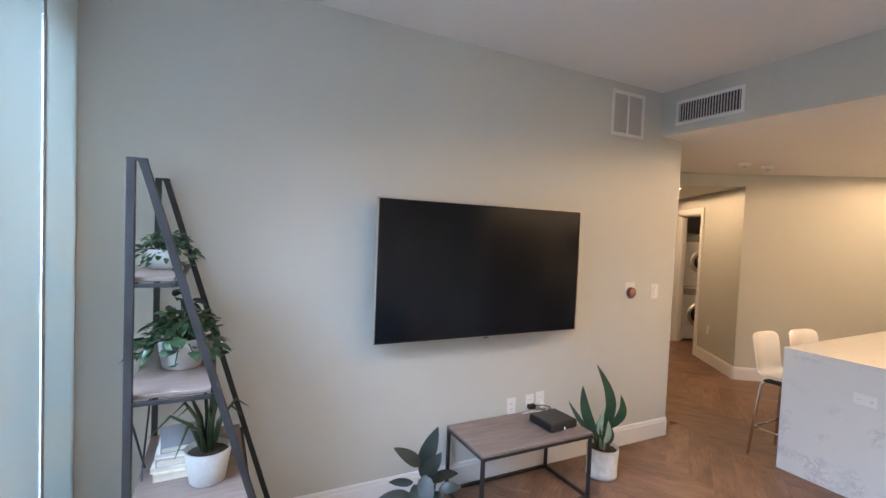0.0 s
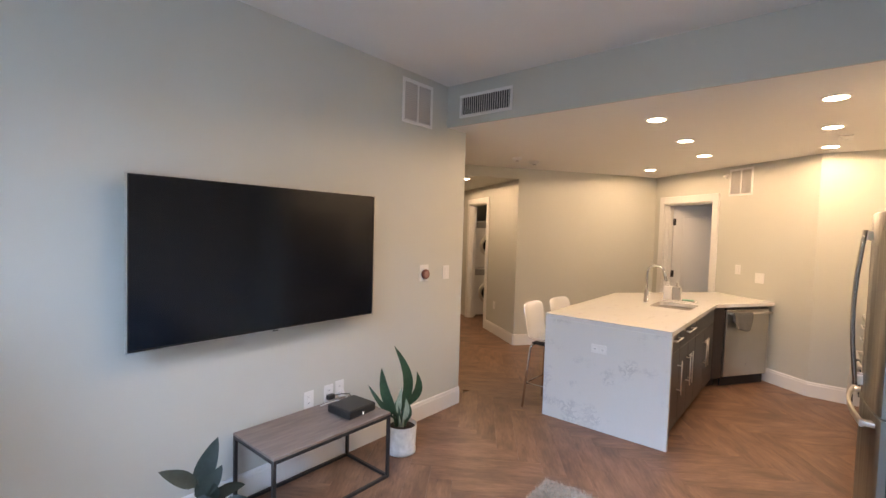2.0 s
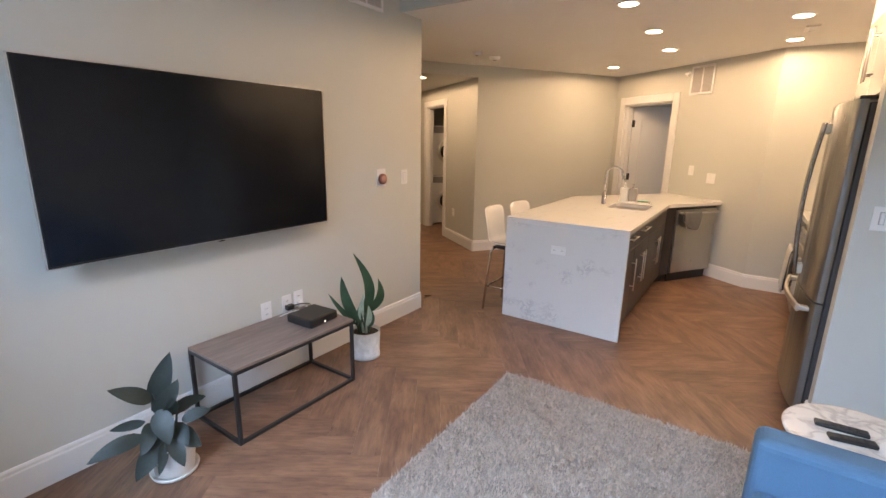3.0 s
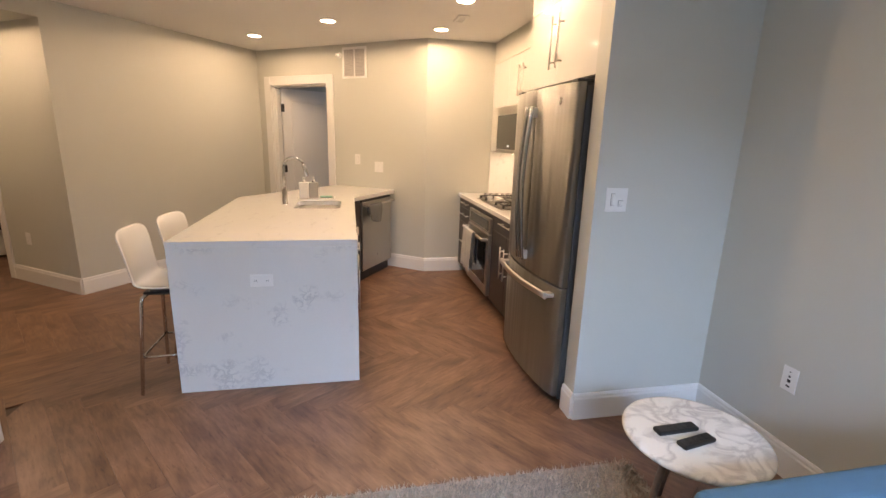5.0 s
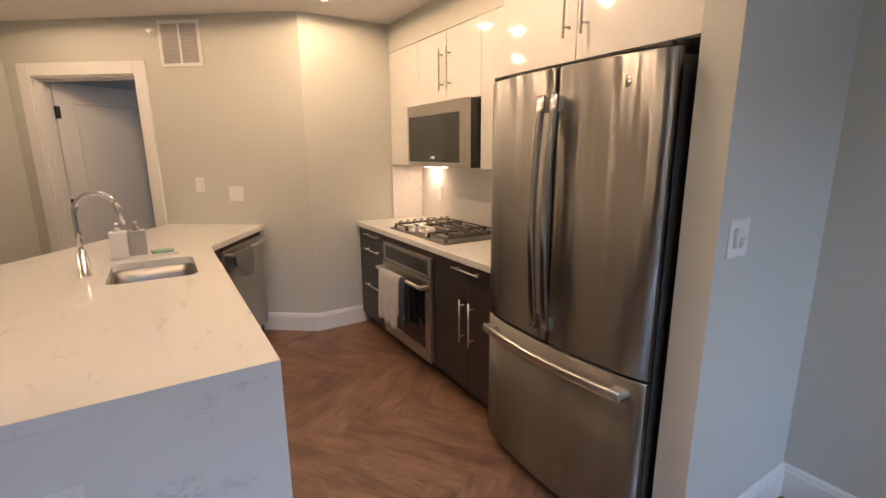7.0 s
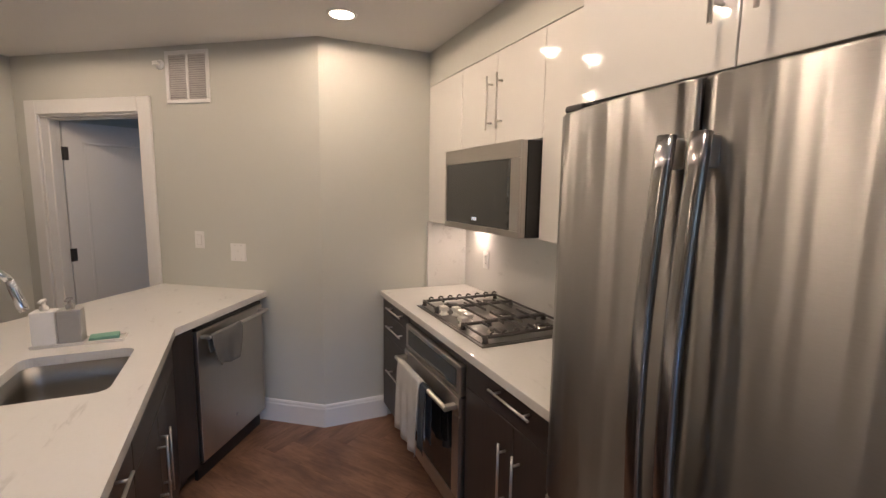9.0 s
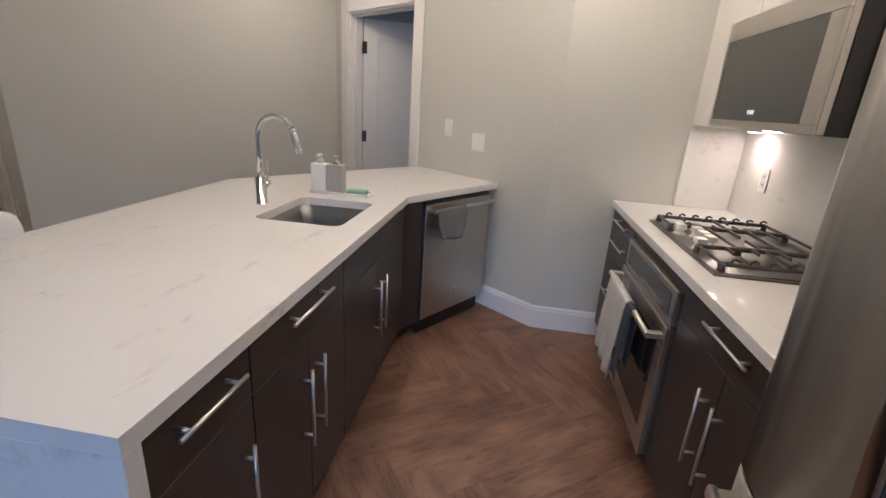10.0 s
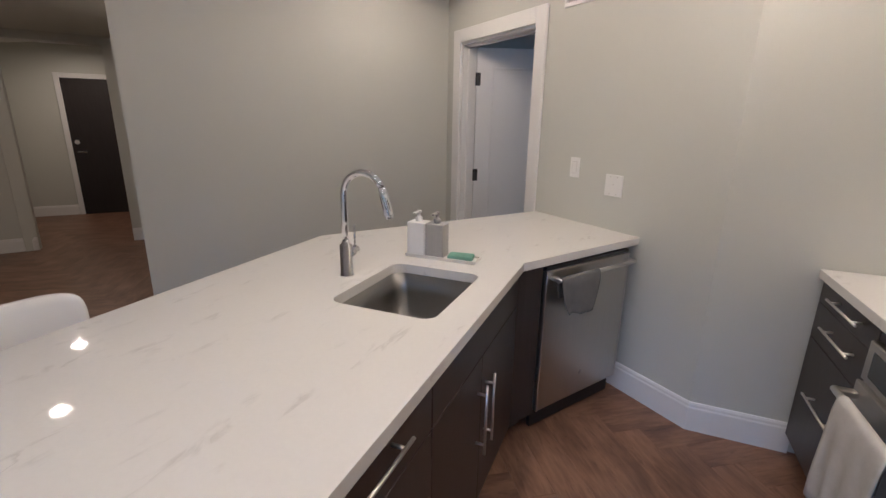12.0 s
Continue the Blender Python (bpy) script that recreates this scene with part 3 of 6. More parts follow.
plate(DM @ pose(0.913, 0, 1.242, 0, 0, 180), "white rocker switch beside the doorway", "switch", "switch")
blank = thing("wall_plate", DM @ pose(0.613, 0, 1.167, 0, 0, 180), "square white blank wall plate above the counter", "wall plate")
bm = bmesh.new()
box(bm, -0.059, 0.059, -0.007, 0, -0.06, 0.06, 0.003, 2)
part("plate", bm, WHITEPLASTIC, blank)
for x, z in ((0.0, 0.006), (-0.023, 0.047), (0.023, 0.047), (-0.023, -0.047), (0.023, -0.047)):
    bm = bmesh.new()
    box(bm, x - 0.0035, x + 0.0035, -0.0085, -0.0065, z - 0.0035, z + 0.0035, 0.001)
    part("screw", bm, SLAT, blank)
plate(HM @ pose(0.75, 0, 0.45, 0, 0, 180), "white outlet low on the hall wall", "outlet", "outlet")
plate(pose(3.92, 1.514, 0.682, 0, 0, -90), "white outlet set sideways in the island end", "outlet", "outlet", 0.125, 0.072)

spr = thing("sprinkler_head", DM @ pose(1.150, 0, 2.405, 0, 0, 180), "small white sidewall sprinkler head beside the grille", "sprinkler")
bm = bmesh.new()
lathe(bm, [(0.032, 0), (0.031, 0.006), (0.018, 0.012), (0.013, 0.013)], sides=24)
bmesh.ops.transform(bm, matrix=pose(0, 0, 0, 90, 0, 0), verts=bm.verts)
part("escutcheon", bm, WHITEPLASTIC, spr)
bm = bmesh.new()
tube(bm, [(0, -0.012, 0), (0, -0.045, 0)], [0.010, 0.007], 10)
box(bm, -0.018, 0.018, -0.049, -0.045, -0.010, 0.014, 0.001)
part("deflector", bm, KNOB, spr, "bright metal deflector")

thermo = thing("thermostat", TV(3.071, 1.258), "round copper rimmed thermostat on a white square plate", "thermostat")
bm = bmesh.new()
box(bm, -0.055, 0.055, -0.006, 0, -0.07, 0.07, 0.003)
part("plate", bm, WHITEPLASTIC, thermo)
# the display's glow is put into the rosy colour of its face
for nm, prof, mt, lb in (("ring", [(0.041, 0), (0.042, 0.018), (0.038, 0.024), (0.03, 0.025)], COPPER, "dark copper coloured ring"), ("display", [(0.03, 0.0245), (0.029, 0.0265), (0.005, 0.027)], material("dial_face", (0.62, 0.33, 0.27), 0.15, 0.3, contrast=0.05), "round glass display coloured rosy as if lit")):
    bm = bmesh.new()
    lathe(bm, prof, sides=32)
    bmesh.ops.transform(bm, matrix=pose(0.005, -0.006, -0.01, 90, 0, 0), verts=bm.verts)
    part(nm, bm, mt, thermo, lb)

for x, y, r in ((5.03, 3.02, 0.055), (5.40, 2.99, 0.065)):
    t = thing("smoke_detector", pose(x, y, KZ), "round white smoke detector on the ceiling", "detector")
    bm = bmesh.new()
    lathe(bm, [(r, 0), (r, -0.012), (r * 0.9, -0.03), (r * 0.5, -0.038), (0.005, -0.038)], sides=28)
    part("body", bm, WHITEPLASTIC, t)
    bm = bmesh.new()
    lathe(bm, [(r * 0.35, -0.0375), (r * 0.33, -0.043), (0.004, -0.043)], sides=20)
    part("sensor", bm, GREY, t)

# ---- kitchen ----


def bar_handle(parent, x, z, length, upright, y=0.0, r=0.0052):
    """A straight bar pull on two posts, standing off a front at local y."""
    bm = bmesh.new()
    a, b = (x, y - 0.034, z - length / 2), (x, y - 0.034, z + length / 2)
    posts = [(x, z - length * 0.36), (x, z + length * 0.36)]
    if not upright:
        a, b = (x - length / 2, y - 0.034, z), (x + length / 2, y - 0.034, z)
        posts = [(x - length * 0.36, z), (x + length * 0.36, z)]
    tube(bm, [a, b], r)
    for px, pz in posts:
        tube(bm, [(px, y, pz), (px, y - 0.034, pz)], 0.005, 8)
    return part("handle", bm, NICKEL, parent, "satin nickel bar handle")


def cabinet(name, m, w, depth, z0, z1, fronts, label, mat, group, kick=True):
    """A cabinet, front at local y = 0 facing -y. fronts: name, x0, x1, z0, z1 and the handle (x, z, length, upright) or None."""
    c = thing(name, m, label, "cabinet", group)
    bm = bmesh.new()
    box(bm, 0.001, w - 0.001, 0.021, depth, z0, z1, 0.001)
    if kick:
        box(bm, 0.001, w - 0.001, 0.075, depth - 0.02, 0, z0 + 0.001)
    part("body", bm, mat, c)
    for nm, a, b, lo, hi, hd in fronts:
        bm = bmesh.new()
        box(bm, a + 0.0015, b - 0.0015, 0, 0.0195, lo + 0.0015, hi - 0.0015, 0.0015)
        f = part(nm, bm, mat, c)
        if hd:
            bar_handle(f, *hd)
    return c


IY = 0.990
cabinet("base_cabinet", pose(3.963, IY, 0), 0.327, 0.6, 0.10, 0.873, [("drawer", 0, 0.327, 0.722, 0.868, (0.160, 0.826, 0.21, False)), ("door", 0, 0.327, 0.105, 0.722, (0.268, 0.497, 0.275, True))], "espresso island base cabinet with one drawer and one door", DARKWOOD, "island base cabinets")
cabinet("base_cabinet", pose(4.292, IY, 0), 0.60, 0.6, 0.10, 0.873, [("drawer", 0, 0.60, 0.722, 0.868, (0.293, 0.832, 0.27, False)), ("door", 0, 0.30, 0.105, 0.722, (0.254, 0.50, 0.275, True)), ("door", 0.30, 0.60, 0.105, 0.722, (0.346, 0.50, 0.275, True))], "espresso island base cabinet with a wide drawer and two doors", DARKWOOD, "island base cabinets")
sinkcab = cabinet("base_cabinet", pose(4.894, IY, 0), 0.91, 0.6, 0.10, 0.66, [("false_front", 0, 0.91, 0.722, 0.868, None), ("door", 0, 0.425, 0.105, 0.722, (0.381, 0.50, 0.275, True)), ("door", 0.425, 0.91, 0.105, 0.722, (0.467, 0.50, 0.275, True))], "espresso sink cabinet with two doors under a plain panel", DARKWOOD, "island base cabinets")
bm = bmesh.new()
box(bm, 0.001, 0.03, 0.021, 0.6, 0.66, 0.873)
box(bm, 0.88, 0.909, 0.021, 0.6, 0.66, 0.873)
part("side_panel", bm, DARKWOOD, sinkcab)
DWM, dwl = along((5.82, 0.992), (6.535, 0.535))
bm = bmesh.new()
prism(bm, [(5.806, 0.993), (5.82, 0.995), (5.948, 0.913), (6.30, 1.45), (5.83, 1.59), (5.806, 1.59)], 0.10, 0.873)
prism(bm, [(5.812, 1.066), (5.990, 0.985), (6.28, 1.43), (5.83, 1.57), (5.812, 1.57)], 0.0, 0.10)
single("filler_panel", bm, DARKWOOD, "espresso filler panel at the bend of the island", "cabinet panel")
bm = bmesh.new()
prism(bm, [(3.963, 1.60), (5.80, 1.60), (5.83, 1.61), (5.83, 1.63), (3.963, 1.63)], 0.0, 0.873)
single("back_panel", bm, DARKWOOD, "espresso back panel of the island under the overhang", "cabinet panel")

DWSTEEL = brushed("satin_steel", (0.50, 0.48, 0.45), 0.36, axis=2)
# dishwasher at the bend
dw = thing("dishwasher", DWM, "stainless steel dishwasher with a bar handle", "dishwasher")
bm = bmesh.new()
box(bm, 0.162, 0.790, 0.02, 0.58, 0.10, 0.868, 0.002)
part("body", bm, BLACKPLASTIC, dw)
bm = bmesh.new()
box(bm, 0.165, 0.787, -0.012, 0.019, 0.115, 0.845, 0.006, 2)
door2 = part("door", bm, DWSTEEL, dw, "brushed stainless door panel")
bm = bmesh.new()
box(bm, 0.165, 0.787, -0.008, 0.019, 0.847, 0.866, 0.003)
part("control_strip", bm, BLACKPLASTIC, dw, "black control strip above the door")
for x in (0.1640, 0.7880):
    bm = bmesh.new()
    box(bm, x - 0.0025, x + 0.0025, -0.0135, 0.016, 0.115, 0.845, 0.001)
    part("edge_strip", bm, NICKEL, door2, "bright steel door edge")
bm = bmesh.new()
tube(bm, [(0.185, -0.06, 0.812), (0.77, -0.06, 0.812)], 0.0105, 12)
for x in (0.20, 0.755):
    box(bm, x - 0.014, x + 0.014, -0.06, -0.012, 0.803, 0.821, 0.003)
part("handle", bm, NICKEL, door2, "round steel bar handle")
bm = bmesh.new()
lathe(bm, [(0.012, 0), (0.012, 0.002), (0.002, 0.0022)], sides=20)
bmesh.ops.transform(bm, matrix=pose(0.475, -0.0125, 0.24, 90, 0, 0), verts=bm.verts)
part("badge", bm, GREY, door2)
bm = bmesh.new()
box(bm, 0.165, 0.787, 0.03, 0.05, 0.005, 0.11)
part("kickplate", bm, BLACKPLASTIC, dw)


def hung_cloth(name, m, w, front, back, mat, label, waves=3, amp=0.006, rad=0.013, taper=0.05):
    """A cloth folded over a bar along x at local origin."""
    bm = bmesh.new()
    rows = []
    pts = [(-rad - 0.004, -front * (1 - k / 10)) for k in range(10)]
    pts += [(-rad * math.cos(a), rad * math.sin(a)) for a in (math.pi * k / 6 for k in range(7))]
    pts += [(rad + 0.003, -back * k / 8) for k in range(1, 9)]
    n = 24
    for j, (y, z) in enumerate(pts):
        row = []
        for i in range(n + 1):
            u = i / n
            hang = min(1.0, max(0.0, -z) / max(front, 0.01))
            dy = amp * hang * math.sin(u * waves * 6.28 + 0.7 * z * 9) * (1 if y < 0 else 0.6)
            sag = 0.010 * hang * math.sin(u * 5.1 + 1)
            row.append(bm.verts.new((w * (u - 0.5) * (1 - taper * hang * hang), y + dy - (amp if y < 0 else 0) * hang, z + sag)))
        rows.append(row)
    for a, b in zip(rows, rows[1:]):
        for i in range(n):
            bm.faces.new((a[i], a[i + 1], b[i + 1], b[i])).smooth = True
    ob = single(name, bm, mat, label, "towel", m=m)
    md = ob.modifiers.new("thick", "SOLIDIFY")
    md.thickness = 0.003
    return ob


hung_cloth("dish_towel", DWM @ pose(0.335, -0.060, 0.812), 0.27, 0.18, 0.10, TOWEL, "small grey towel folded over the dishwasher handle", 2, taper=0.38)


def slab_with_hole(name, outer, hole, z0, z1, mat):
    bm = bmesh.new()
    loops = []
    for pts in (outer, hole):
        vs = [bm.verts.new((x, y, z1)) for x, y in pts]
        loops += [bm.edges.new((vs[i], vs[(i + 1) % len(vs)])) for i in range(len(vs))]
    made = bmesh.ops.triangle_fill(bm, use_beauty=True, use_dissolve=False, edges=loops)
    faces = [f for f in made["geom"] if isinstance(f, bmesh.types.BMFace)]
    ext = bmesh.ops.extrude_face_region(bm, geom=faces)
    bmesh.ops.translate(bm, verts=[v for v in ext["geom"] if isinstance(v, bmesh.types.BMVert)], vec=(0, 0, z0 - z1))
    return bm


def round_rect(x0, x1, y0, y1, r, n=6):
    out = []
    for cx, cy, a0 in ((x1 - r, y0 + r, -90), (x1 - r, y1 - r, 0), (x0 + r, y1 - r, 90), (x0 + r, y0 + r, 180)):
        out += [(cx + r * math.cos(radians(a0 + 90 * k / n)), cy + r * math.sin(radians(a0 + 90 * k / n))) for k in range(n + 1)]
    return out


SX0, SX1, SY0, SY1 = 5.118, 5.588, 1.092, 1.472
top = thing("island_worktop", pose(0, 0, 0), "white quartz island worktop with a waterfall end and grey veins", "countertop")
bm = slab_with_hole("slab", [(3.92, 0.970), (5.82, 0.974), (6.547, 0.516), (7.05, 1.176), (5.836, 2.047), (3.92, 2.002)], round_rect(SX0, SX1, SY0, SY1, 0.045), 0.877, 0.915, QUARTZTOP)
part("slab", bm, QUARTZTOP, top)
bm = bmesh.new()
box(bm, 3.92, 3.958, 0.970, 2.002, 0.0, 0.8765, 0.0015)
part("waterfall_end", bm, QUARTZ, top)

sink = thing("sink", pose(0, 0, 0), "undermounted stainless steel sink bowl", "sink")
bm = bmesh.new()
rings = []
for r, dx, z in ((0.045, -0.008, 0.8765), (0.045, -0.008, 0.875), (0.05, 0.004, 0.875), (0.055, 0.008, 0.80), (0.06, 0.014, 0.70), (0.06, 0.035, 0.682), (0.04, 0.09, 0.678), (0.03, 0.16, 0.676)):
    pts = round_rect(SX0 + dx, SX1 - dx, SY0 + dx, SY1 - dx, r)
    rings.append([bm.verts.new((x, y, z)) for x, y in pts])
for a, b in zip(rings, rings[1:]):
    for k in range(len(a)):
        bm.faces.new((a[k], a[(k + 1) % len(a)], b[(k + 1) % len(a)], b[k])).smooth = True
bm.faces.new(rings[-1])
SINKSTEEL = brushed("sink_steel", (0.30, 0.29, 0.275), 0.34, axis=0)
part("bowl", bm, SINKSTEEL, sink)
bm = bmesh.new()
lathe(bm, [(0.045, 0.6765), (0.043, 0.681), (0.032, 0.680), (0.03, 0.677)], at=(5.35, 1.30, 0), sides=28)
part("drain", bm, NICKEL, sink, "round steel drain")

faucet = thing("faucet", pose(5.36, 1.562, 0.915), "tall chrome gooseneck kitchen faucet with a side lever", "faucet")
bm = bmesh.new()
lathe(bm, [(0.027, 0), (0.027, 0.006), (0.0235, 0.008), (0.0235, 0.125), (0.016, 0.13), (0.014, 0.14)], sides=28)
part("body", bm, CHROME, faucet)
bm = bmesh.new()
R = 0.085
path = [(0, 0, 0.13), (0, 0, 0.22), (0, 0, 0.315)] + [(0, -R + R * math.cos(a), 0.315 + R * math.sin(a)) for a in (math.pi * k / 14 for k in range(1, 13))]
tube(bm, path, 0.0125, 16)
part("neck", bm, CHROME, faucet)
bm = bmesh.new()
e0 = Vector(path[-1])
dn = Vector((0, -0.28, -0.96)).normalized()
tube(bm, [e0, e0 + dn * 0.03, e0 + dn * 0.10, e0 + dn * 0.115], [0.0135, 0.0165, 0.0175, 0.0135], 16)
part("spray_head", bm, CHROME, faucet)
bm = bmesh.new()
tube(bm, [(0.02, 0, 0.082), (0.085, 0.012, 0.082)], 0.0185, 16)
tube(bm, [(0.072, 0.01, 0.09), (0.080, 0.013, 0.14), (0.086, 0.016, 0.185)], [0.006, 0.005, 0.004], 10)
part("lever", bm, CHROME, faucet)

tray = thing("soap_tray", pose(5.742, 1.322, 0.915, 0, 0, 90), "pale rectangular soap tray on the worktop", "tray")
bm = bmesh.new()
box(bm, -0.165, 0.165, -0.045, 0.045, 0, 0.006, 0.003)
for a, b, c, d2 in ((-0.165, 0.165, -0.045, -0.04), (-0.165, 0.165, 0.04, 0.045), (-0.165, -0.16, -0.04, 0.04), (0.16, 0.165, -0.04, 0.04)):
    box(bm, a, b, c, d2, 0.006, 0.014, 0.0015)
part("dish", bm, WHITECERAMIC, tray)
for y, mt, lb in ((1.438, WHITEPLASTIC, "square white soap bottle with a pump"), (1.350, GREY, "square grey soap bottle with a pump")):
    s = thing("soap_dispenser", pose(5.742, y, 0.9215), lb, "soap dispenser", "soap dispensers")
    bm = bmesh.new()
    box(bm, -0.036, 0.036, -0.042, 0.042, 0, 0.148, 0.005, 2)
    part("bottle", bm, mt, s)
    bm = bmesh.new()
    lathe(bm, [(0.016, 0.148), (0.016, 0.166), (0.008, 0.168), (0.007, 0.185), (0.012, 0.187), (0.012, 0.196), (0.003, 0.198)], sides=18)
    box(bm, -0.048, 0.0, -0.006, 0.006, 0.187, 0.196, 0.002)
    part("pump", bm, mt, s)
bm = bmesh.new()
box(bm, -0.035, 0.035, -0.055, 0.055, 0, 0.02, 0.006, 2)
single("sponge", bm, SPONGE, "green scouring sponge lying on the soap tray", "sponge", m=pose(5.74, 1.235, 0.9215, 0, 0, 8))

# range run, front facing +y
RX, RF = 6.285, -0.215
cabinet("drawer_cabinet", pose(6.285, RF, 0, 0, 0, 180), 0.52, 0.645, 0.10, 0.873, [("drawer", 0, 0.52, 0.775, 0.868, (0.30, 0.835, 0.27, False)), ("drawer", 0, 0.52, 0.615, 0.775, (0.30, 0.712, 0.27, False)), ("drawer", 0, 0.52, 0.105, 0.615, (0.30, 0.41, 0.27, False))], "espresso base cabinet with three drawers beside the oven", DARKWOOD, "range base cabinets")
cabinet("base_cabinet", pose(5.038, RF, 0, 0, 0, 180), 0.653, 0.645, 0.10, 0.873, [("drawer", 0, 0.653, 0.745, 0.868, (0.385, 0.838, 0.265, False)), ("door", 0, 0.385, 0.105, 0.745, (0.338, 0.53, 0.265, True)), ("door", 0.385, 0.653, 0.105, 0.745, (0.431, 0.53, 0.265, True))], "espresso base cabinet with a drawer and two doors beside the refrigerator", DARKWOOD, "range base cabinets")
oven = thing("wall_oven", pose(5.764, RF, 0, 0, 0, 180), "stainless built-in oven with a dark glass door", "oven")
bm = bmesh.new()
box(bm, 0.002, 0.724, 0.021, 0.62, 0.10, 0.873)
box(bm, 0.002, 0.724, 0.075, 0.6, 0, 0.10)
box(bm, 0.002, 0.724, 0.001, 0.021, 0.832, 0.87)
part("housing", bm, DARKWOOD, oven)
bm = bmesh.new()
box(bm, 0.006, 0.72, -0.022, 0.02, 0.69, 0.83, 0.004)
panel = part("control_panel", bm, STEELH, oven)
bm = bmesh.new()
box(bm, 0.05, 0.68, -0.0245, -0.0215, 0.715, 0.805, 0.002)
part("display", bm, GREYGLASS, panel, "dark grey glass display strip")
bm = bmesh.new()
box(bm, 0.006, 0.72, -0.018, 0.02, 0.115, 0.682, 0.004)
odoor = part("door", bm, STEELH, oven)
for nm, x0, x1, z0, z1 in (("rail", 0.006, 0.72, 0.113, 0.20), ("rail", 0.006, 0.72, 0.60, 0.684), ("stile", 0.006, 0.07, 0.201, 0.599), ("stile", 0.656, 0.72, 0.201, 0.599)):
    bm = bmesh.new()
    box(bm, x0 - 0.002, x1 + 0.002, -0.03, -0.0175, z0, z1, 0.003)
    part(nm, bm, STEELH, odoor)
bm = bmesh.new()
box(bm, 0.0725, 0.6535, -0.026, -0.0175, 0.2015, 0.5985)
part("glass", bm, BLACKGLASS, odoor, "dark glass oven window")
bm = bmesh.new()
tube(bm, [(0.02, -0.085, 0.64), (0.706, -0.085, 0.64)], 0.0125, 14)
for x in (0.035, 0.691):
    box(bm, x - 0.016, x + 0.016, -0.09, -0.03, 0.628, 0.652, 0.004)
part("handle", bm, NICKEL, odoor, "thick round steel bar handle")
OM = pose(5.764, RF, 0, 0, 0, 180)
hung_cloth("oven_towel", OM @ pose(0.262, -0.085, 0.64), 0.33, 0.38, 0.30, TOWELLIGHT, "pale grey tea towel hanging over the oven handle", 3, 0.01, 0.016)
hung_cloth("oven_towel", OM @ pose(0.468, -0.085, 0.64), 0.075, 0.33, 0.28, TOWELDARK, "narrow slate blue cloth hanging over the oven handle", 1, 0.006, 0.016)

bm = bmesh.new()
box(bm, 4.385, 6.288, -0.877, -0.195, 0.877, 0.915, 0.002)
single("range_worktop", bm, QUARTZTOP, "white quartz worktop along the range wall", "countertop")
splash = thing("backsplash", pose(0, 0, 0), "white quartz backsplash behind the cooktop", "backsplash")
bm = bmesh.new()
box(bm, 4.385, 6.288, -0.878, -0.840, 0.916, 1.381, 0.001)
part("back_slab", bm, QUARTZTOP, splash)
bm = bmesh.new()
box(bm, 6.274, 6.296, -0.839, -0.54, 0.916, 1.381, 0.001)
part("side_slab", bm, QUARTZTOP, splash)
plate(pose(5.97, -0.840, 1.14, 0, 0, 180), "white outlet on the backsplash", "outlet", "outlet")

cook = thing("gas_cooktop", pose(5.39, -0.55, 0.9155, 0, 0, 180), "stainless five-burner gas cooktop with black iron grates", "cooktop")
bm = bmesh.new()
box(bm, -0.412, 0.385, -0.274, 0.272, 0, 0.007, 0.003)
box(bm, -0.397, 0.370, -0.259, 0.257, 0.006, 0.010, 0.003)
part("plate", bm, material("cooktop_steel", (0.30, 0.285, 0.27), 0.3, 1.0, scale=3, fine=200, contrast=0.06), cook)
for bx, by, br in ((-0.285, -0.11, 0.040), (-0.285, 0.14, 0.033), (0.245, -0.11, 0.040), (0.245, 0.14, 0.030), (-0.02, 0.075, 0.052)):
    bm = bmesh.new()
    lathe(bm, [(br * 1.35, 0.010), (br * 1.3, 0.016), (br * 1.02, 0.018), (br, 0.022)], at=(bx, by, 0), sides=24)
    base = part("burner", bm, NICKEL, cook, "metal burner ring with an iron cap")
    bm = bmesh.new()
    lathe(bm, [(br, 0.0215), (br, 0.028), (br * 0.9, 0.031), (0.004, 0.032)], at=(bx, by, 0), sides=24)
    part("cap", bm, IRON, base)
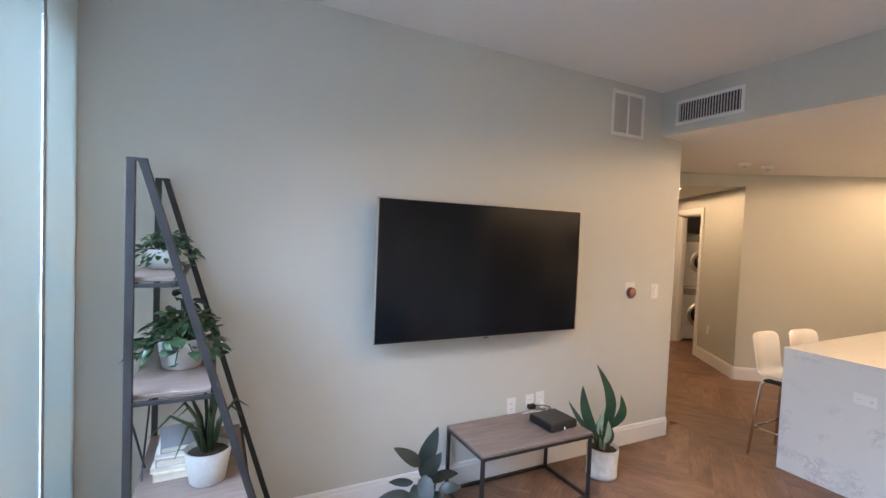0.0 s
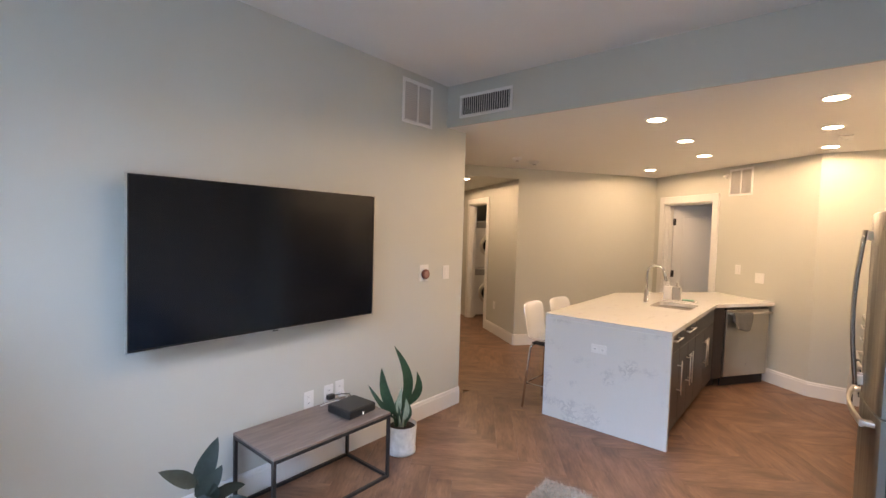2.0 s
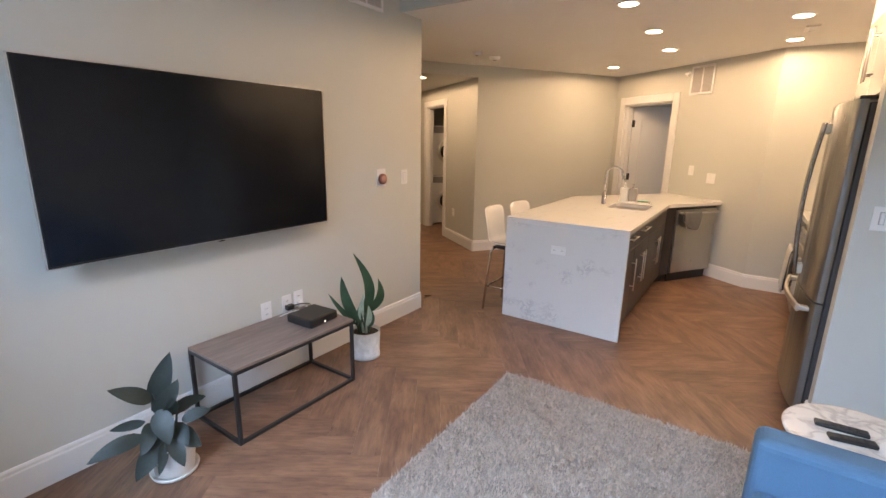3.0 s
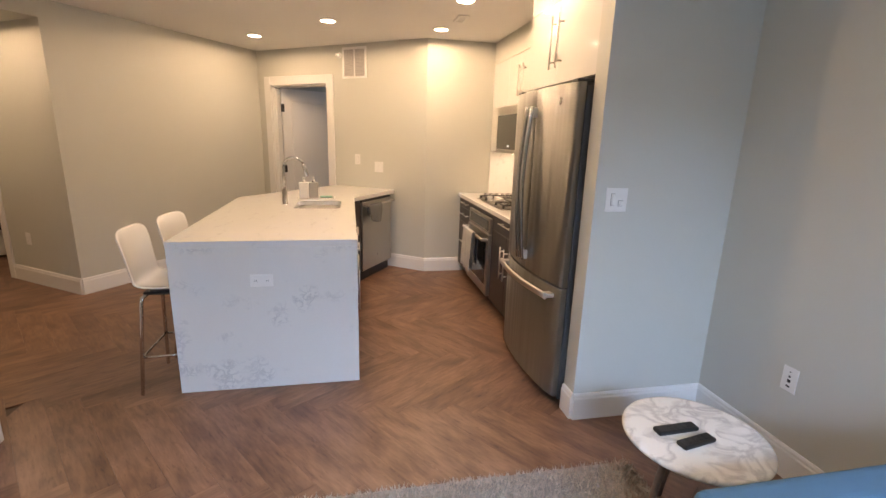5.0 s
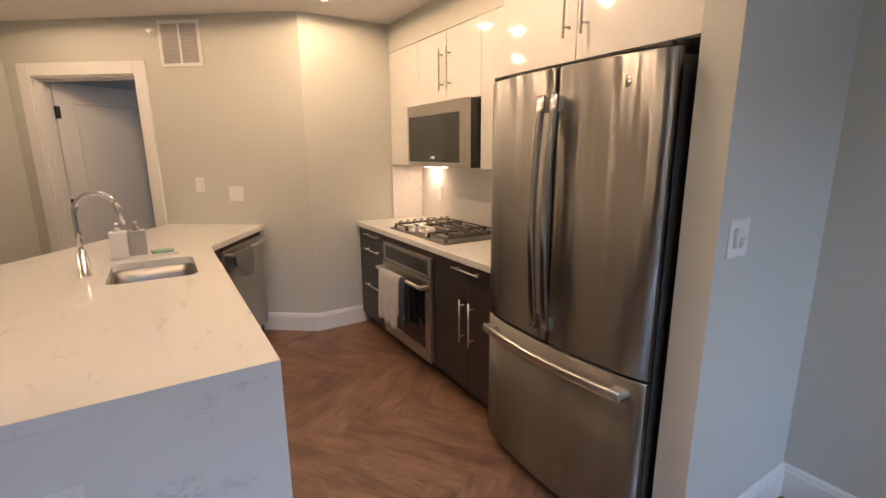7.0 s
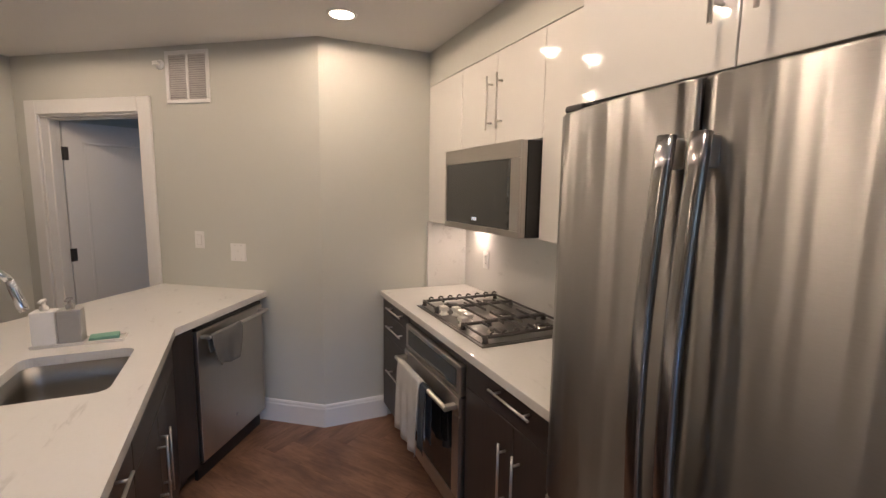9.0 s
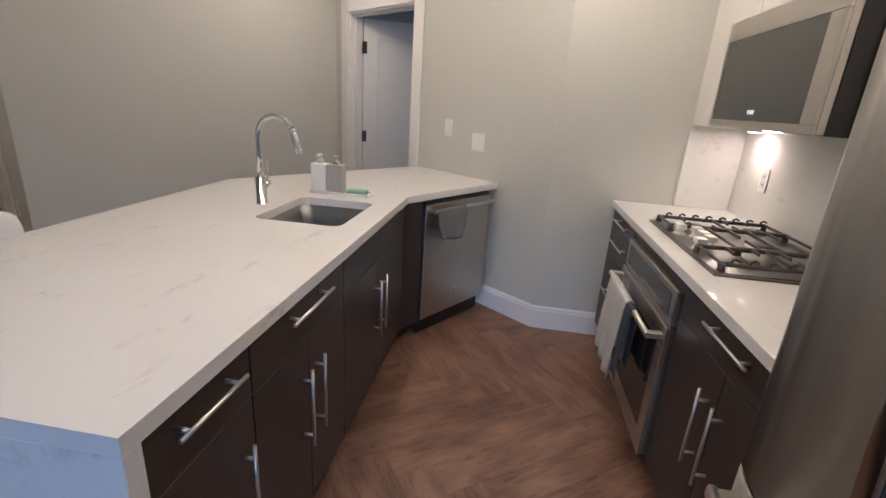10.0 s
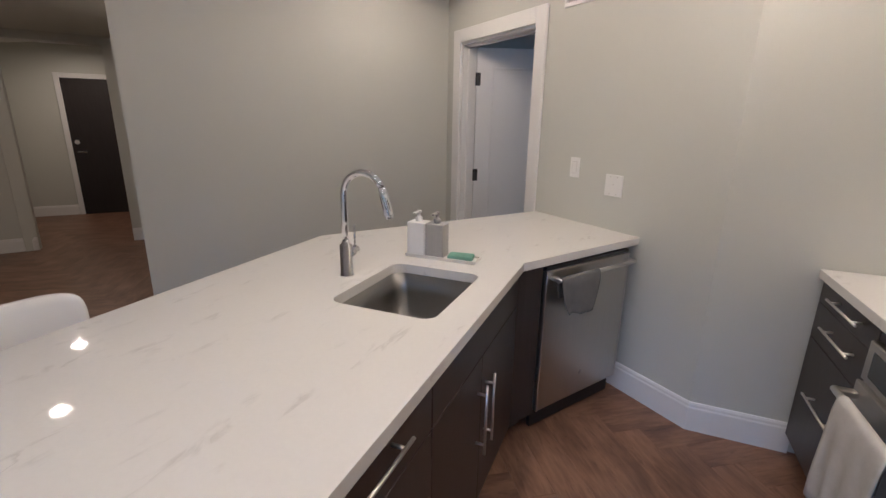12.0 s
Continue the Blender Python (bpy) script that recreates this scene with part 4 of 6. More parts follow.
for gx0, gx1, gy0, bars in ((-0.372, -0.192, -0.245, 6), (-0.188, 0.126, -0.095, 5), (0.130, 0.350, -0.245, 6)):
    bm = bmesh.new()
    y1, zt0, zt1 = 0.245, 0.030, 0.042
    for x in (gx0, gx1 - 0.010):
        box(bm, x - 0.001, x + 0.012, gy0, y1, zt0 - 0.002, zt1 + 0.002, 0.004)
    for k in range(bars):
        y = gy0 + (y1 - gy0 - 0.010) * k / (bars - 1)
        if k in (0, bars - 1):
            box(bm, gx0 + 0.009, gx1 - 0.009, y, y + 0.010, zt0, zt1, 0.003)
        else:
            half = (gx1 - gx0) / 2 - (0.022 if k % 2 else 0.045)
            box(bm, gx0 + 0.009, gx0 + half, y, y + 0.009, zt0 + 0.002, zt1 + 0.004, 0.003)
            box(bm, gx1 - half, gx1 - 0.009, y, y + 0.009, zt0 + 0.002, zt1 + 0.004, 0.003)
    box(bm, gx0 + 0.009, gx1 - 0.009, (gy0 + y1) / 2 - 0.004, (gy0 + y1) / 2 + 0.004, zt0 + 0.001, zt1 + 0.002, 0.003)
    for fx, s in ((gx0, 1), (gx1 - 0.012, -1)):
        for fy in (gy0 - 0.002, y1 - 0.013):
            tube(bm, [(fx + 0.006, fy + 0.007, zt1 - 0.004), (fx + 0.006 - s * 0.006, fy + 0.007, 0.022), (fx + 0.006 - s * 0.006, fy + 0.007, 0.0095)], [0.014, 0.012, 0.015], 10)
    if gx0 < -0.3 or gx1 > 0.3:
        ex, s = (gx0 + 0.005, -1) if gx0 < -0.3 else (gx1 - 0.005, 1)
        for k in range(8):
            y = gy0 + 0.035 + k * (y1 - gy0 - 0.06) / 7
            tube(bm, [(ex, y, zt0 + 0.004), (ex + s * 0.004, y, zt1 + 0.008), (ex + s * 0.002, y + 0.010, zt1 + 0.014), (ex - s * 0.004, y + 0.024, zt1 + 0.009)], [0.0055, 0.0055, 0.0055, 0.004], 7)
    part("grate", bm, IRON, cook, "black cast iron grate")
for kx, ky in ((-0.150, -0.215), (-0.108, -0.160), (-0.038, -0.160), (0.030, -0.160), (0.082, -0.215)):
    bm = bmesh.new()
    lathe(bm, [(0.027, 0.0095), (0.027, 0.014), (0.019, 0.016), (0.0175, 0.034)], at=(kx, ky, 0), sides=20)
    box(bm, kx - 0.023, kx + 0.023, ky - 0.020, ky + 0.020, 0.033, 0.056, 0.003, 2)
    part("knob", bm, KNOB, cook, "polished metal knob")

# upper cabinets
UF, UZ0, UZ1 = -0.55, 1.382, 2.295
cabinet("upper_cabinet", pose(6.296, UF, 0, 0, 0, 180), 0.50, 0.326, UZ0, UZ1, [("door", 0, 0.50, UZ0, UZ1, None)], "tall gloss white upper cabinet door at the wall", GLOSSWHITE, "upper cabinets", False)
cabinet("upper_cabinet", pose(5.796, UF, 0, 0, 0, 180), 0.79, 0.326, 1.83, UZ1, [("door", 0, 0.395, 1.83, UZ1, (0.345, 2.045, 0.27, True)), ("door", 0.395, 0.79, 1.83, UZ1, (0.445, 2.045, 0.27, True))], "gloss white upper cabinet over the microwave with two doors", GLOSSWHITE, "upper cabinets", False)
cabinet("upper_cabinet", pose(5.006, UF, 0, 0, 0, 180), 0.62, 0.326, UZ0, UZ1, [("door", 0, 0.31, UZ0, UZ1, None), ("door", 0.31, 0.62, UZ0, UZ1, None)], "tall gloss white upper cabinet beside the refrigerator", GLOSSWHITE, "upper cabinets", False)
cabinet("upper_cabinet", pose(4.372, -0.20, 0, 0, 0, 180), 0.92, 0.66, 1.835, UZ1, [("door", 0, 0.437, 1.835, UZ1, (0.40, 2.065, 0.29, True)), ("door", 0.437, 0.92, 1.835, UZ1, (0.487, 2.065, 0.29, True))], "deep gloss white cabinet above the refrigerator with two doors", GLOSSWHITE, "upper cabinets", False)
bm = bmesh.new()
box(bm, 4.385, 6.30, -0.88, -0.552, UZ1 + 0.004, KZ)
box(bm, 3.445, 4.384, -0.88, -0.205, UZ1 + 0.004, KZ)
structure("wall_bulkhead", bm, PAINT, "painted bulkhead above the upper cabinets")
bm = bmesh.new()
box(bm, 4.358, 4.378, -0.87, -0.17, 0.0, 1.833, 0.001)
single("tall_end_panel", bm, GLOSSWHITE, "tall white panel beside the refrigerator", "cabinet panel")

puck = thing("undercabinet_lamp", pose(6.03, -0.76, UZ0), "small round warm lamp under the upper cabinet", "light")
bm = bmesh.new()
lathe(bm, [(0.036, -0.0005), (0.036, -0.008), (0.03, -0.011)], sides=24)
part("housing", bm, NICKEL, puck)
bm = bmesh.new()
lathe(bm, [(0.029, -0.0105), (0.027, -0.0125), (0.003, -0.0125)], sides=24)
part("diffuser", bm, LAMPGLOW, puck, "glowing round diffuser")

mw = thing("microwave", pose(5.79, -0.445, 1.392, 0, 0, 180), "stainless over-the-range microwave with a dark glass door", "microwave")
bm = bmesh.new()
box(bm, 0.0, 0.775, 0.04, 0.40, 0, 0.43, 0.003)
part("body", bm, BLACKPLASTIC, mw)
bm = bmesh.new()
box(bm, 0.001, 0.774, 0.012, 0.039, 0.001, 0.429, 0.003)
mdoor = part("door", bm, STEELH, mw)
for nm, x0, x1, z0, z1 in (("rail", 0.0, 0.775, 0.352, 0.43), ("rail", 0.0, 0.775, 0.0, 0.03), ("stile", 0.0, 0.018, 0.0305, 0.3515), ("stile", 0.70, 0.775, 0.0305, 0.3515)):
    bm = bmesh.new()
    box(bm, x0, x1, 0.0, 0.0125, z0, z1, 0.002)
    part(nm, bm, STEELH, mdoor)
bm = bmesh.new()
box(bm, 0.0185, 0.6995, 0.004, 0.0125, 0.0305, 0.3515)
part("glass", bm, GREYGLASS, mdoor, "dark glass microwave door")
bm = bmesh.new()
for k, wd in enumerate((0.008, 0.012, 0.012)):
    box(bm, 0.335 + k * 0.018, 0.335 + k * 0.018 + wd, 0.0025, 0.0042, 0.055, 0.071)
part("display", bm, material("clock_digits", (0.6, 0.65, 0.7), 0.5, emit=(0.7, 0.8, 0.9, 0.8)), mdoor, "small lit clock digits")
bm = bmesh.new()
lathe(bm, [(0.03, -0.004), (0.028, -0.001), (0.004, -0.001)], at=(0.44, 0.06, 0), sides=20)
part("lamp_lens", bm, LAMPGLOW, mw, "small warm lamp lens")

# refrigerator
fr = thing("refrigerator", pose(4.345, -0.13, 0, 0, 0, 180), "stainless French door refrigerator with a bottom freezer drawer", "refrigerator")
FW = 0.872
bm = bmesh.new()
box(bm, 0.004, FW - 0.004, 0.035, 0.73, 0.03, 1.785, 0.004)
for x in (0.06, FW - 0.06):
    for y in (0.10, 0.66):
        box(bm, x - 0.02, x + 0.02, y - 0.02, y + 0.02, 0.0, 0.031)
part("body", bm, material("dark_grey_cabinet", (0.05, 0.05, 0.052), 0.5, contrast=0.1), fr, "dark grey refrigerator sides")


def bowed(x0, x1, z0, z1, name, label):
    """A door front whose face bulges gently across the whole refrigerator's width."""
    bm = bmesh.new()
    n = 14
    face = lambda x: -0.012 - 0.045 * (1 - ((x - FW / 2) / (FW / 2)) ** 2)
    loop = []
    for i in range(n + 1):
        x = x0 + (x1 - x0) * i / n
        e = 0.010 if i in (0, n) else 0.0
        loop.append((x, face(x) + e))
    loop += [(x1, 0.03), (x0, 0.03)]
    rings = []
    for z, s in ((z0, 0.006), (z0 + 0.006, 0), (z1 - 0.006, 0), (z1, 0.006)):
        rings.append([bm.verts.new((x, y + (s if i <= n else 0), z)) for i, (x, y) in enumerate(loop)])
    for a, b in zip(rings, rings[1:]):
        for k in range(len(a)):
            f = bm.faces.new((a[k], a[(k + 1) % len(a)], b[(k + 1) % len(a)], b[k]))
            f.smooth = k < n
    bm.faces.new(rings[0][::-1])
    bm.faces.new(rings[-1])
    return part(name, bm, STEEL, fr, label)


dl = bowed(0.0, FW / 2 - 0.003, 0.722, 1.80, "door", "brushed stainless refrigerator door")
dr = bowed(FW / 2 + 0.003, FW, 0.722, 1.80, "door", "brushed stainless refrigerator door")
fz = bowed(0.0, FW, 0.055, 0.712, "drawer", "brushed stainless freezer drawer")


def flat_bar(bm, path, across, wide, thick):
    """A bowed bar with a rounded flat section along a path; across is the unit vector of its width."""
    path, across = [Vector(p) for p in path], Vector(across)
    sec = [(math.copysign(abs(math.cos(a)) ** 0.55, math.cos(a)) * wide / 2, math.copysign(abs(math.sin(a)) ** 0.7, math.sin(a)) * thick / 2) for a in (math.pi * (k + 0.5) / 8 for k in range(16))]
    rings = []
    for i, p in enumerate(path):
        d = (path[min(i + 1, len(path) - 1)] - path[max(i - 1, 0)]).normalized()
        out = d.cross(across).normalized()
        rings.append([bm.verts.new(p + across * u + out * v) for u, v in sec])
    for a, b in zip(rings, rings[1:]):
        for k in range(16):
            bm.faces.new((a[k], a[(k + 1) % 16], b[(k + 1) % 16], b[k])).smooth = True
    bm.faces.new(rings[0][::-1])
    bm.faces.new(rings[-1])


for x, par in ((FW / 2 - 0.034, dl), (FW / 2 + 0.034, dr)):
    bm = bmesh.new()
    flat_bar(bm, [(x, -0.088 - 0.030 * math.sin(math.pi * k / 16), 0.785 + 0.915 * k / 16) for k in range(17)], (1, 0, 0), 0.036, 0.021)
    grip = part("handle", bm, DARKSTEEL, par, "long bowed flat steel handle")
    for z in (0.815, 1.668):
        bm = bmesh.new()
        box(bm, x - 0.0125, x + 0.0125, -0.084, -0.048, z - 0.028, z + 0.028, 0.005, 2)
        part("bracket", bm, NICKEL, grip)
bm = bmesh.new()
flat_bar(bm, [(0.05 + (FW - 0.10) * k / 16, -0.072 - 0.036 * math.sin(math.pi * k / 16), 0.662) for k in range(17)], (0, 0, 1), 0.038, 0.022)
grip = part("handle", bm, NICKEL, fz, "long bowed flat steel handle")
for x in (0.075, FW - 0.075):
    bm = bmesh.new()
    box(bm, x - 0.026, x + 0.026, -0.076, -0.018, 0.649, 0.675, 0.005, 2)
    part("bracket", bm, NICKEL, grip)
bm = bmesh.new()
lathe(bm, [(0.021, 0), (0.021, 0.003), (0.017, 0.004), (0.003, 0.004)], sides=24)
bmesh.ops.transform(bm, matrix=pose(0.725, -0.0335, 1.715, 90, 0, 0), verts=bm.verts)
part("badge", bm, CHROME, dr, "small round metal badge")
for x in (0.05, FW - 0.05):
    bm = bmesh.new()
    box(bm, x - 0.035, x + 0.035, -0.01, 0.08, 1.801, 1.818, 0.004)
    part("hinge_cover", bm, BLACKPLASTIC, fr)

# ---- bar stools ----


def bar_stool(m):
    """A moulded shell on chrome legs; sits facing -y."""
    s = thing("bar_stool", m, "white moulded bar stool with chrome legs at the island", "stool", "island bar stools")
    prof = [(-0.19, 0.612), (-0.185, 0.628), (-0.12, 0.628), (-0.02, 0.620), (0.08, 0.622), (0.135, 0.640), (0.165, 0.68), (0.18, 0.74), (0.19, 0.82), (0.205, 0.90), (0.218, 0.965)]
    half = [0.17, 0.185, 0.195, 0.195, 0.19, 0.185, 0.18, 0.178, 0.185, 0.192, 0.182]
    bm = bmesh.new()
    n = 12
    rows = []
    for j, ((y, z), hw2) in enumerate(zip(prof, half)):
        row = []
        for i in range(n + 1):
            u = 2 * i / n - 1
            lift = 0.02 * abs(u) ** 3 if j < 6 else 0.0
            back = -0.03 * u * u if j >= 6 else 0.0
            row.append(bm.verts.new((hw2 * u, y + back, z + lift - (0.025 * abs(u) ** 6 if j == len(prof) - 1 else 0))))
        rows.append(row)
    for a, b in zip(rows, rows[1:]):
        for i in range(n):
            bm.faces.new((a[i], a[i + 1], b[i + 1], b[i])).smooth = True
    shell = part("seat_shell", bm, GLOSSWHITE, s)
    md = shell.modifiers.new("thick", "SOLIDIFY")
    md.thickness = 0.012
    md2 = shell.modifiers.new("round", "SUBSURF")
    md2.levels = md2.render_levels = 1
    for sx in (-1, 1):
        for sy in (-1, 1):
            bm = bmesh.new()
            k = 0.195 if sy > 0 else 0.155
            tube(bm, [(sx * 0.10, sy * 0.08, 0.60), (sx * 0.14, sy * 0.11, 0.575), (sx * 0.15, sy * 0.115, 0.54), (sx * k, sy * 0.15, 0.0)], 0.0105, 12)
            part("leg", bm, CHROME, s)
    bm = bmesh.new()
    ring = [(sx * (0.176 if sy > 0 else 0.153), sy * 0.136, 0.225) for sx, sy in ((-1, -1), (1, -1), (1, 1), (-1, 1))]
    for a, b in zip(ring, ring[1:] + ring[:1]):
        tube(bm, [a, b], 0.007, 10)
    part("footrest", bm, CHROME, s)
    bm = bmesh.new()
    box(bm, -0.13, 0.13, -0.11, 0.11, 0.588, 0.606, 0.006)
    part("seat_plate", bm, BLACKMETAL, s)
    return s


stool = bar_stool(pose(4.13, 2.065, 0, 0, 0, 0))
copy_thing(stool, pose(4.575, 2.02, 0, 0, 0, -7))

# ---- laundry ----
for k, (z0, lb) in enumerate(((0.03, "white front-loading washing machine in the laundry closet"), (0.92, "white front-loading dryer stacked on the washer"))):
    w = thing("washing_machine" if k == 0 else "tumble_dryer", HM @ pose(2.13, -0.14, z0, 0, 0, -90), lb, "washer" if k == 0 else "dryer")
    bm = bmesh.new()
    box(bm, 0, 0.60, 0.0, 0.62, 0, 0.88, 0.012, 2)
    if k == 0:
        for x in (0.05, 0.55):
            for y in (0.05, 0.57):
                box(bm, x - 0.02, x + 0.02, y - 0.02, y + 0.02, -0.03, 0.002)
    part("body", bm, WHITEPLASTIC, w)
    for nm, prof, mt in (("door_ring", [(0.20, 0), (0.20, 0.03), (0.17, 0.045), (0.15, 0.03)], NICKEL), ("door_glass", [(0.152, 0.028), (0.10, 0.042), (0.005, 0.048)], BLACKGLASS)):
        bm = bmesh.new()
        lathe(bm, prof, sides=36)
        bmesh.ops.transform(bm, matrix=pose(0.30, -0.001, 0.42, 90, 0, 0), verts=bm.verts)
        part(nm, bm, mt, w)
    bm = bmesh.new()
    box(bm, 0.02, 0.58, -0.008, 0.001, 0.75, 0.86, 0.004)
    part("control_panel", bm, GREY, w)

# ---- living room ----
tv = thing("television", pose(1.652, 2.60, 1.431), "large flat black television hung on the wall, switched off", "television")
bm = bmesh.new()
box(bm, -0.742, 0.742, -0.012, 0.022, -0.416, 0.416, 0.004)
part("body", bm, BLACKPLASTIC, tv)
bm = bmesh.new()
box(bm, -0.736, 0.736, -0.0135, -0.0122, -0.406, 0.410)
part("screen", bm, SCREEN, tv, "dark glossy screen")
bm = bmesh.new()
for x0, x1, z0, z1 in ((-0.744, 0.744, 0.4165, 0.419), (-0.7445, -0.742, -0.418, 0.4165), (0.742, 0.7445, -0.418, 0.4165), (-0.742, 0.742, -0.419, -0.4165)):
    box(bm, x0, x1, -0.0145, 0.015, z0, z1)
part("bezel", bm, NICKEL, tv, "thin silver edge")
bm = bmesh.new()
box(bm, -0.30, 0.30, 0.022, 0.05, -0.25, 0.22, 0.004)
box(bm, -0.22, 0.22, 0.05, 0.1135, -0.16, 0.16, 0.004)
part("mount", bm, BLACKMETAL, tv, "black wall bracket")
bm = bmesh.new()
box(bm, -0.018, 0.018, -0.013, 0.0, -0.426, -0.4165, 0.002)
part("sensor", bm, BLACKPLASTIC, tv)

bench = thing("bench_table", pose(1.862, 2.465, 0), "low bench table, brown wood top on a black metal frame", "table")
bw, bdep, bh = 0.412, 0.218, 0.433
bm = bmesh.new()
box(bm, -bw, bw, -bdep, bdep, bh - 0.016, bh, 0.002)
part("tabletop", bm, SHELFWOOD, bench)
for sx in (-1, 1):
    for sy in (-1, 1):
        bm = bmesh.new()
        cx, cy = sx * (bw - 0.01), sy * (bdep - 0.01)
        box(bm, cx - 0.01, cx + 0.01, cy - 0.01, cy + 0.01, 0, bh - 0.0165, 0.0015)
        part("leg", bm, BLACKMETAL, bench)
for z in (0.0, bh - 0.036):
    for sy in (-1, 1):
        bm = bmesh.new()
        cy = sy * (bdep - 0.01)
        box(bm, -bw + 0.02, bw - 0.02, cy - 0.0095, cy + 0.0095, z, z + 0.019, 0.001)
        part("rail", bm, BLACKMETAL, bench)
    for sx in (-1, 1):
        bm = bmesh.new()
        cx = sx * (bw - 0.01)
        box(bm, cx - 0.0095, cx + 0.0095, -bdep + 0.02, bdep - 0.02, z, z + 0.019, 0.001)
        part("rail", bm, BLACKMETAL, bench)

router = thing("set_top_box", pose(2.105, 2.435, bh, 0, 0, 4), "flat black set-top box on the bench", "electronics")
bm = bmesh.new()
box(bm, -0.115, 0.115, -0.105, 0.105, 0.004, 0.058, 0.012, 3)
box(bm, -0.09, 0.09, -0.08, 0.08, 0.0, 0.006)
part("case", bm, BLACKPLASTIC, router)
bm = bmesh.new()
box(bm, -0.004, 0.004, -0.1065, -0.1045, 0.014, 0.024)
part("indicator", bm, material("indicator_led", (0.8, 0.8, 0.8), 0.5, emit=(0.9, 0.95, 1.0, 2.0)), router, "tiny white indicator light")
plug = thing("power_adapter", pose(2.123, TVY - 0.009, 0.462), "black power plug with a cable in the outlet", "plug")
bm = bmesh.new()
box(bm, -0.025, 0.03, -0.035, 0.0, -0.02, 0.012, 0.004)
part("plug_body", bm, BLACKPLASTIC, plug)
bm = bmesh.new()
tube(bm, [(0.03, -0.02, 0), (0.08, -0.03, 0.0), (0.13, -0.06, -0.005), (0.12, -0.10, -0.02), (0.04, -0.12, -0.022), (-0.01, -0.16, -0.022)], 0.0035, 8)
part("cable", bm, BLACKPLASTIC, plug)
plug = thing("power_adapter", pose(2.216, TVY - 0.009, 0.475), "white power plug with a pale cable in the outlet", "plug")
bm = bmesh.new()
box(bm, -0.02, 0.02, -0.03, 0.0, -0.035, -0.003, 0.004)
part("plug_body", bm, WHITEPLASTIC, plug)
bm = bmesh.new()
tube(bm, [(0.0, -0.02, -0.03), (0.03, -0.05, -0.036), (-0.02, -0.08, -0.037), (-0.10, -0.05, -0.037), (-0.2, -0.06, -0.037)], 0.003, 8)
part("cable", bm, WHITEPLASTIC, plug)


def leaf(bm, base, tip, width, droop=0.05, fold=0.25, n=8, blunt=0.75, face=None, bend=(0, 0, 0)):
    """A leaf blade from base to tip with a folded midrib, drooping towards the tip."""
    base, tip = Vector(base), Vector(tip)
    d = tip - base
    side = d.cross(Vector(face or (0, 0, 1)))
    side = side.normalized() if side.length > 1e-4 else Vector((1, 0, 0))
    side = (side + Vector((random.uniform(-0.4, 0.4), random.uniform(-0.4, 0.4), random.uniform(-0.5, 0.5)))).normalized()
    up = side.cross(d).normalized()
    rows = []
    for i in range(n + 1):
        u = i / n
        c = base + d * u + Vector((0, 0, -droop * u * u)) + up * (0.12 * d.length * math.sin(math.pi * u) * 0.5) + Vector(bend) * math.sin(math.pi * u)
        wd = width * 0.5 * (math.sin(math.pi * min(1, u ** blunt * 0.97 + 0.03)) ** 0.8 + 0.02)
        rows.append([bm.verts.new(c - side * wd + up * fold * wd), bm.verts.new(c), bm.verts.new(c + side * wd + up * fold * wd)])
    for a, b in zip(rows, rows[1:]):
        for k in (0, 1):
            bm.faces.new((a[k], a[k + 1], b[k + 1], b[k])).smooth = True


def pot(parent, prof, mat, r_soil, z_soil, name="pot", label=""):
    bm = bmesh.new()
    lathe(bm, prof, sides=40)
    part(name, bm, mat, parent, label)
    bm = bmesh.new()
    lathe(bm, [(r_soil, z_soil - 0.01), (r_soil, z_soil), (r_soil * 0.5, z_soil + 0.006), (0.004, z_soil + 0.008)], sides=24)
    part("soil", bm, SOIL, parent)


# tall plant beside the bench
p = thing("bird_of_paradise_plant", pose(2.575, 2.44, 0), "tall green potted plant in a grey concrete pot", "plant")
pot(p, [(0.100, 0), (0.106, 0.004), (0.106, 0.03), (0.102, 0.034), (0.110, 0.205), (0.102, 0.205), (0.098, 0.175)], CONCRETE, 0.098, 0.182, "pot", "mottled grey concrete pot")
LEAFPALE = material("pale_leaf_back", (0.30, 0.36, 0.27), 0.5, scale=20, fine=90, contrast=0.3)
